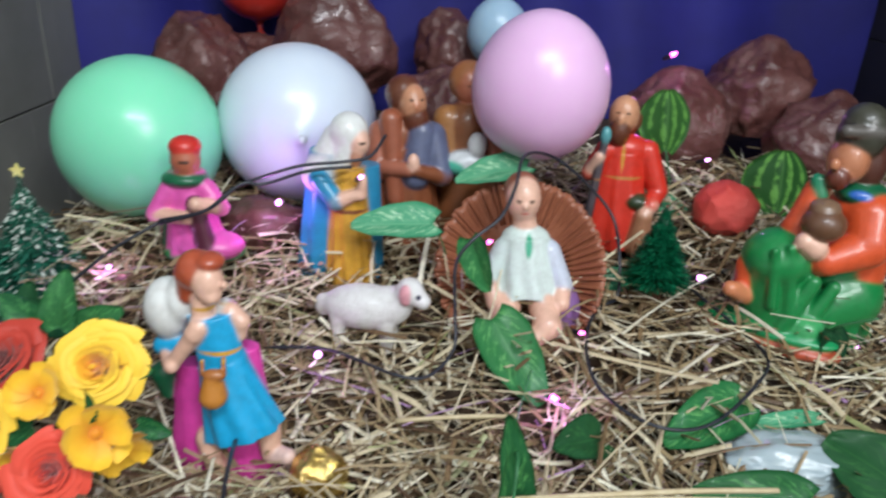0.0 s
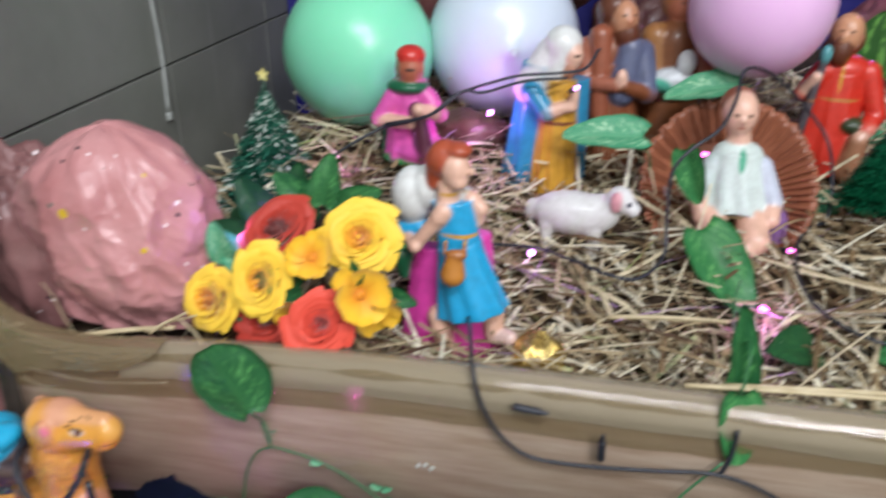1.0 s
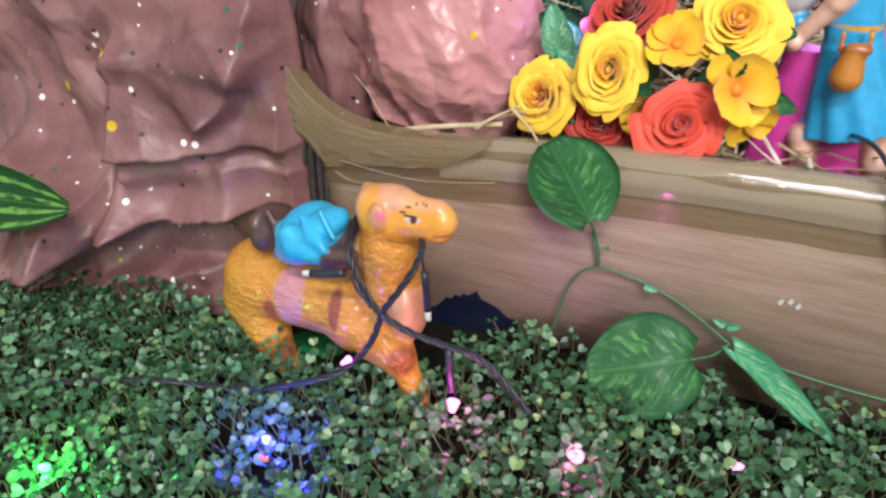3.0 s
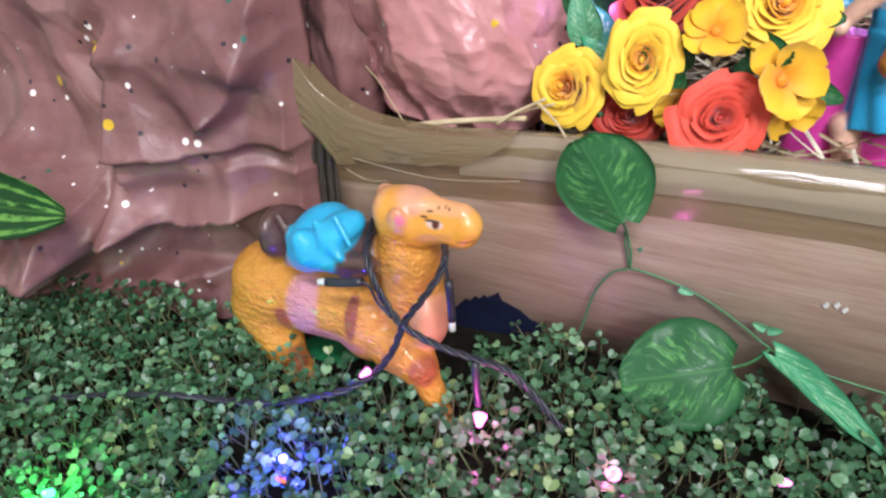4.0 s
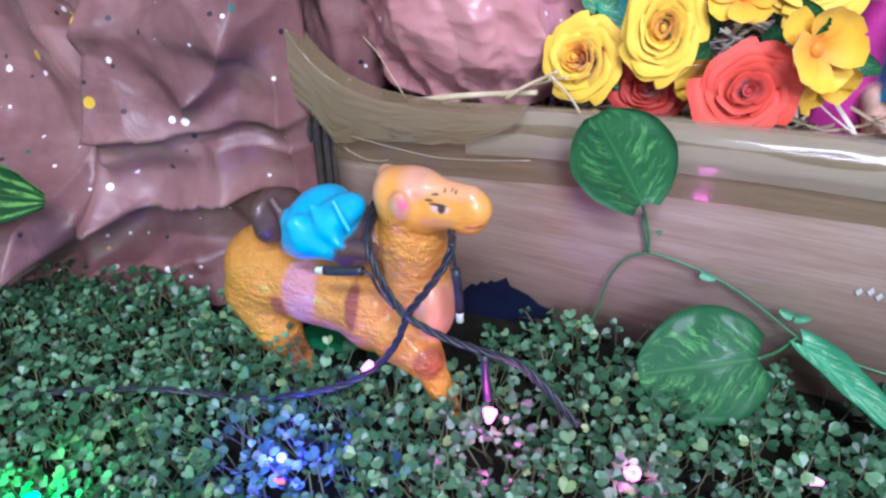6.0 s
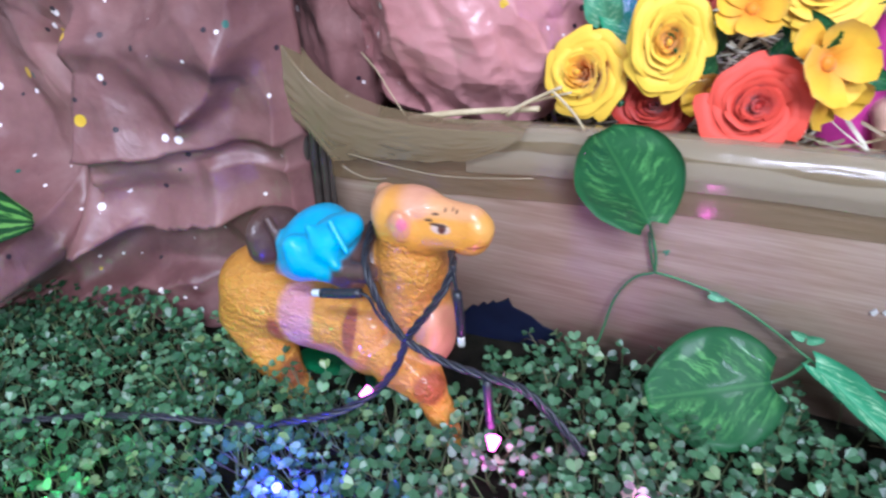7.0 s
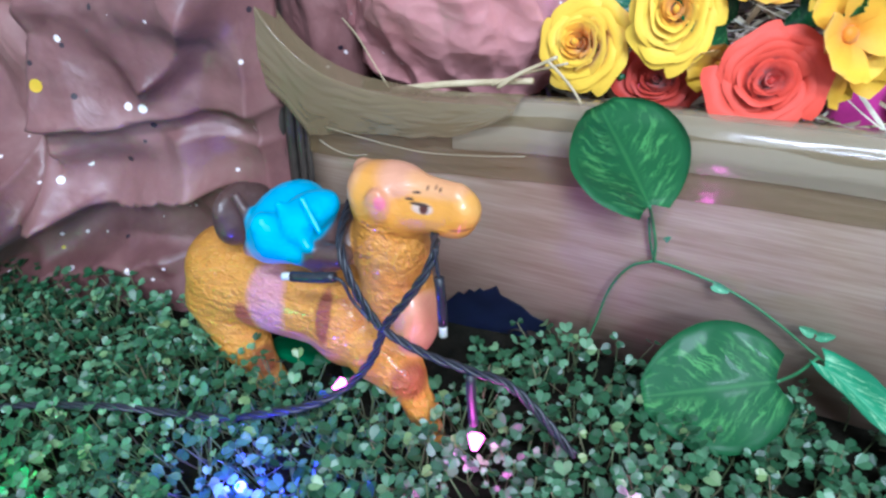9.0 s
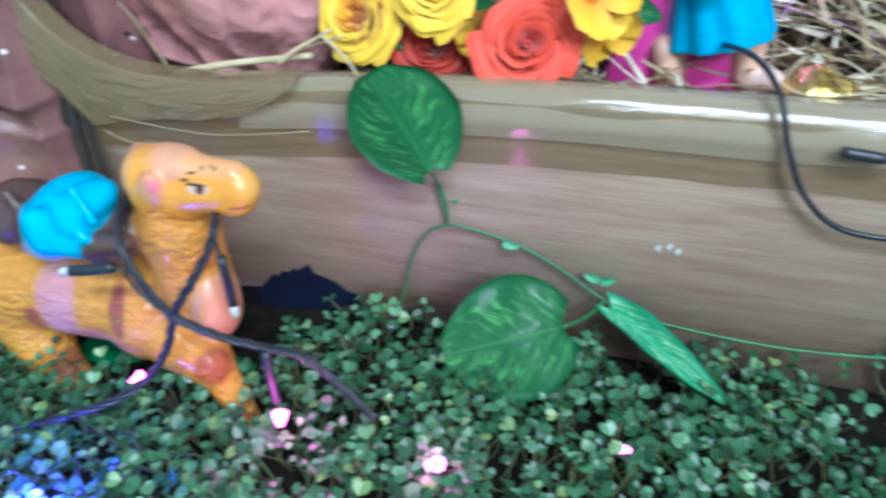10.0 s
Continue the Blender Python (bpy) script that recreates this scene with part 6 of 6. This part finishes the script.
part("bulb", tube("bulb", [(-0.558, 0.286, -0.038), (-0.562, 0.286, -0.039), (-0.565, 0.286, -0.04)], 0.0027, WHITEINK, 8, 2), camel_string, "unlit clear bulb")
part("wire", tube("wire", [(-0.526, 0.286, -0.029), (-0.52, 0.286, -0.032), (-0.515, 0.286, -0.045), (-0.503, 0.284, -0.056)], 0.0012, CABLE), camel_string)
part("socket", tube("socket", [(-0.462, 0.3, -0.021), (-0.46, 0.298, -0.039), (-0.459, 0.296, -0.055)], 0.0031, CABLE, 9, 3), camel_string, "black bulb socket")
part("wire", tube("wire", [(-0.466, 0.304, -0.003), (-0.464, 0.302, -0.012), (-0.462, 0.3, -0.022)], 0.0012, CABLE), camel_string)
part("bulb", tube("bulb", [(-0.459, 0.296, -0.055), (-0.459, 0.296, -0.06), (-0.459, 0.296, -0.064)], 0.0028, WHITEINK, 8, 2), camel_string, "unlit clear bulb")
part("socket", tube("socket", [(-0.436, 0.283, -0.077), (-0.434, 0.279, -0.094), (-0.431, 0.275, -0.113)], 0.0032, CABLE, 9, 3), camel_string, "black bulb socket")
bulb(camel_string, (-0.428, 0.27, -0.122), (0, -0.4, -1), PINKLED, 0.0055, False)
bulb(camel_string, (-0.524, 0.27, -0.108), (-0.2, -1, 0.2), PINKLED, 0.0032, False)
bulb(camel_string, (-0.324, 0.262, -0.128), (0.2, -0.6, 0.6), PINKLED, 0.0055)
bulb(camel_string, (-0.705, 0.105, -0.142), (0.2, -0.4, 0.7), GREENLED, 0.004)
bulb(camel_string, (-0.560, 0.196, -0.142), (0.2, -0.4, 0.7), BLUELED, 0.004)
bulb(camel_string, (-0.548, 0.178, -0.140), (-0.2, -0.4, 0.7), REDLED, 0.0018)
bulb(camel_string, (-0.215, 0.30, -0.13), (0.4, -0.4, 0.5), PINKLED, 0.0035)
spark("pink_bulb_light", (-0.324, 0.255, -0.118), 0.08, (1, 0.12, 0.6))
spark("pink_bulb_light", (-0.425, 0.258, -0.106), 0.10, (1, 0.12, 0.6))
spark("green_bulb_light", (-0.705, 0.100, -0.125), 0.32, (0.05, 1, 0.2))
spark("blue_bulb_light", (-0.558, 0.190, -0.130), 0.55, (0.06, 0.04, 1))

straw_string = lights("black fairy light cable winding through the straw and over the board", [
    [(-0.185, 0.55, 0.03), (-0.170, 0.47, 0.056), (-0.160, 0.420, 0.056), (-0.150, 0.408, 0.03), (-0.132, 0.408, -0.002), (-0.105, 0.408, -0.022), (-0.06, 0.408, -0.024), (0.0, 0.408, -0.018), (0.05, 0.408, -0.012), (0.09, 0.408, -0.022), (0.14, 0.406, -0.05), (0.2, 0.40, -0.08), (0.3, 0.40, -0.11)],
    [(0.055, 0.409, -0.012), (0.06, 0.409, 0.01), (0.06, 0.41, 0.035)],
    [(-0.19, 0.68, 0.03), (-0.127, 0.672, 0.036), (-0.085, 0.655, 0.034), (-0.043, 0.629, 0.034), (-0.01, 0.635, 0.03), (0.016, 0.666, 0.045), (0.016, 0.69, 0.08), (0.015, 0.70, 0.13), (0.032, 0.71, 0.155), (0.062, 0.73, 0.175), (0.078, 0.76, 0.20), (0.09, 0.80, 0.225), (0.13, 0.85, 0.21), (0.18, 0.87, 0.17), (0.215, 0.86, 0.13), (0.22, 0.82, 0.09), (0.218, 0.80, 0.05), (0.2, 0.785, 0.045), (0.178, 0.752, 0.04), (0.165, 0.69, 0.03), (0.172, 0.64, 0.02), (0.2, 0.60, 0.015), (0.24, 0.588, 0.01), (0.285, 0.605, 0.01), (0.34, 0.655, 0.02), (0.37, 0.70, 0.03), (0.35, 0.76, 0.04), (0.31, 0.83, 0.06), (0.33, 0.87, 0.07)],
    [(-0.33, 0.775, 0.15), (-0.275, 0.775, 0.165), (-0.245, 0.79, 0.188), (-0.20, 0.80, 0.205), (-0.165, 0.808, 0.214), (-0.12, 0.815, 0.218), (-0.09, 0.83, 0.222), (-0.075, 0.86, 0.24)],
    [(-0.33, 0.775, 0.146), (-0.27, 0.77, 0.168), (-0.235, 0.785, 0.195), (-0.21, 0.795, 0.193), (-0.16, 0.805, 0.208), (-0.11, 0.812, 0.213)],
    [(-0.43, 0.73, 0.08), (-0.38, 0.75, 0.12), (-0.33, 0.775, 0.148)],
    [(0.31, 0.83, 0.065), (0.33, 0.82, 0.08), (0.35, 0.85, 0.075), (0.37, 0.86, 0.08)]])
bulb(straw_string, (-0.098, 0.406, 0.030), (1, -0.05, -0.05), CABLE, 0.003)
bulb(straw_string, (-0.045, 0.406, 0.010), (-0.05, -0.1, 1), CABLE, 0.003)
for k, (x, y, z) in enumerate(((-0.205, 0.84, 0.155), (-0.098, 0.80, 0.205), (-0.129, 0.665, 0.046), (0.125, 0.64, 0.02), (0.052, 0.74, 0.155), (-0.40, 0.78, 0.085), (0.325, 0.82, 0.085), (0.40, 1.08, 0.165), (0.335, 1.12, 0.315), (0.165, 0.73, 0.05), (0.40, 0.88, 0.09), (0.5, 0.76, 0.03))):
    bulb(straw_string, (x, y, z), (0.3, -0.8, 0.4), PINKLED if k in (3, 4, 8, 9) else WHITELED, 0.0042 if k in (0, 2, 3, 6, 8) else 0.0032)
for x, y, z, w in ((-0.205, 0.825, 0.16, 0.2), (-0.129, 0.65, 0.055, 0.02), (0.125, 0.625, 0.03, 0.06), (0.335, 1.10, 0.32, 0.2), (-0.40, 0.765, 0.095, 0.07)):
    spark("violet_bulb_light", (x, y, z), w, (0.9, 0.25, 1.0))
# Unseen bulb and its light, added to tint the egg rock violet.
bulb(straw_string, (-0.398, 0.505, 0.112), (-0.8, 0.1, 0.5), WHITELED, 0.0026)
spark("violet_bulb_light", (-0.408, 0.500, 0.120), 0.06, (0.55, 0.25, 1.0))

# ---- straw and sprouts ----


def straw_blades():
    rng = np.random.default_rng(5)
    verts, faces = [], []
    for n in range(8200):
        y = 0.455 + 0.72 * rng.random() ** 1.25
        x = rng.uniform(-0.66, 0.74)
        if y < 0.56 and -0.70 < x < -0.40:
            continue
        ln = rng.uniform(0.03, 0.08) if rng.random() < 0.62 else rng.uniform(0.09, 0.20)
        w = rng.uniform(0.0007, 0.0019) if rng.random() < 0.7 else rng.uniform(0.002, 0.0032)
        a, tilt = rng.uniform(0, math.pi), rng.normal(0, 0.26)
        d = Vector((math.cos(a), math.sin(a), tilt))
        side = Vector((-math.sin(a), math.cos(a), rng.normal(0, 0.5))).normalized()
        c = Vector((x, y, bed(x, y) + abs(rng.normal(0, 0.016)) - 0.004))
        bend, sway = rng.normal(0, 0.12), rng.normal(0, 0.08)
        k, m = len(verts), 5
        for i in range(m):
            t = i / (m - 1) - 0.5
            q = c + d * (t * ln) + Vector((0, 0, bend * ln * (0.25 - t * t) * 2)) + side * (sway * ln * t * t * 2)
            q.y = max(q.y, 0.45)
            q.x = min(max(q.x, -0.695), 0.765)
            up = Vector((0, 0, 0.4 * w))
            verts += [q - side * w, q + up, q + side * w]
        for i in range(m - 1):
            b = k + i * 3
            faces += [(b, b + 1, b + 4, b + 3), (b + 1, b + 2, b + 5, b + 4)]
    return mesh_of("straw", verts, faces, STRAW, smooth=False)


thing("straw", "loose dry straw spread over the niche floor", "straw", kind="stuff", me=straw_blades())
STALK = plain("pale_straw", (0.45, 0.36, 0.2), (0.62, 0.53, 0.34), 60, 0.5, 0.2)
# The second, hair-thin strand draws the pale tape edge beside the egg rock.
for a, b, r in (((-0.556, 0.436, 0.021), (-0.452, 0.442, 0.042), 0.0028), ((-0.560, 0.438, 0.022), (-0.612, 0.470, 0.056), 0.0006), ((-0.475, 0.436, 0.036), (-0.436, 0.440, 0.062), 0.0016), ((-0.480, 0.438, 0.036), (-0.430, 0.446, 0.056), 0.0012), ((-0.440, 0.432, 0.062), (-0.414, 0.424, 0.040), 0.0011), ((0.05, 0.452, 0.047), (0.29, 0.475, 0.050), 0.0030), ((0.02, 0.447, 0.047), (0.27, 0.46, 0.052), 0.0024), ((-0.04, 0.60, 0.012), (0.085, 0.605, 0.02), 0.0028)):
    a, b = Vector(a), Vector(b)
    thing("straw_stalk", "pale straw stalk by the board, one a thin tape edge", "straw stalk", "thick straw stalks", me=tube("straw_stalk", [a, a.lerp(b, 0.35) + Vector((0, 0, 0.002)), a.lerp(b, 0.7) + Vector((0, 0.003, 0)), b], r, STALK, 7, 4, 0.8))


def sprouts():
    """Cress seedlings: a thin bent stem with two notched seed leaves."""
    rng = np.random.default_rng(8)
    lv, lf, sv, sf = [], [], [], []
    outline = [(0.0, 0.0), (0.42, 0.30), (0.52, 0.72), (0.36, 1.0), (0.12, 0.98), (0.0, 0.80), (-0.12, 0.98), (-0.36, 1.0), (-0.52, 0.72), (-0.42, 0.30)]
    for n in range(12500):
        x, y = rng.uniform(-1.25, 0.55), 0.408 - 0.50 * rng.random()
        if y > 0.33 and noise.noise(Vector((x * 14, y * 14, 5))) > 0.12 and rng.random() < 0.75:
            continue
        if x > -0.1 and rng.random() < 0.35:
            continue
        if x < -0.68 and y > 0.345 or (-0.66 < x < -0.47 and 0.30 < y < 0.38):
            continue
        if -0.54 < x < -0.43 and y > 0.375:
            continue
        h = rng.uniform(0.022, 0.05) * (0.75 if y > 0.345 else 1)
        z0 = soil(x, y)
        lean = Vector((rng.normal(0, 0.30), rng.normal(-0.12, 0.30), 1.0))
        top = Vector((x, y, z0)) + lean * h
        top.y = min(top.y, 0.411)
        w = 0.0006
        k = len(sv)
        mid = Vector((x, y, z0)).lerp(top, 0.5) + Vector((rng.normal(0, 0.003), rng.normal(0, 0.003), 0))
        for q in (Vector((x, y, z0)), mid, top):
            sv += [q + Vector((w, 0, 0)), q + Vector((-w * 0.5, w * 0.87, 0)), q + Vector((-w * 0.5, -w * 0.87, 0))]
        for lvl in (0, 3):
            for i in range(3):
                sf.append((k + lvl + i, k + lvl + (i + 1) % 3, k + lvl + 3 + (i + 1) % 3, k + lvl + 3 + i))
        a = rng.uniform(0, 2 * math.pi)
        s = 0.0045 + 0.0056 * rng.random() ** 1.3
        nrm = (Vector((rng.normal(0, 0.3), rng.normal(-0.15, 0.3), 1))).normalized()
        for turn, size in ((a, s), (a + math.pi + rng.normal(0, 0.25), s * rng.uniform(0.75, 1.0))):
            d = Vector((math.cos(turn), math.sin(turn), 0))
            d = (d - nrm * d.dot(nrm)).normalized()
            e = nrm.cross(d)
            rise = rng.uniform(0.05, 0.5)
            k = len(lv)
            for ox, oy in outline:
                lv.append(top + d * (oy + 0.12) * size + e * ox * size * 1.15 + nrm * size * (rise * oy - 0.25 * oy * oy + 0.25 * abs(ox)))
            lf += [(k, k + 1, k + 2, k + 5), (k + 2, k + 3, k + 4, k + 5), (k, k + 5, k + 8, k + 9), (k + 5, k + 6, k + 7, k + 8)]
    return mesh_of("sprout_leaves", lv, lf, SPROUT, smooth=False), mesh_of("sprout_stems", sv, sf, SPROUTSTEM)


leaves_me, stems_me = sprouts()
cress = thing("sprouts", "dense bright green seedlings growing in front of the board", "sprouts", kind="stuff", me=leaves_me)
tagged(part("sprout_stems", stems_me, cress), kind="stuff")
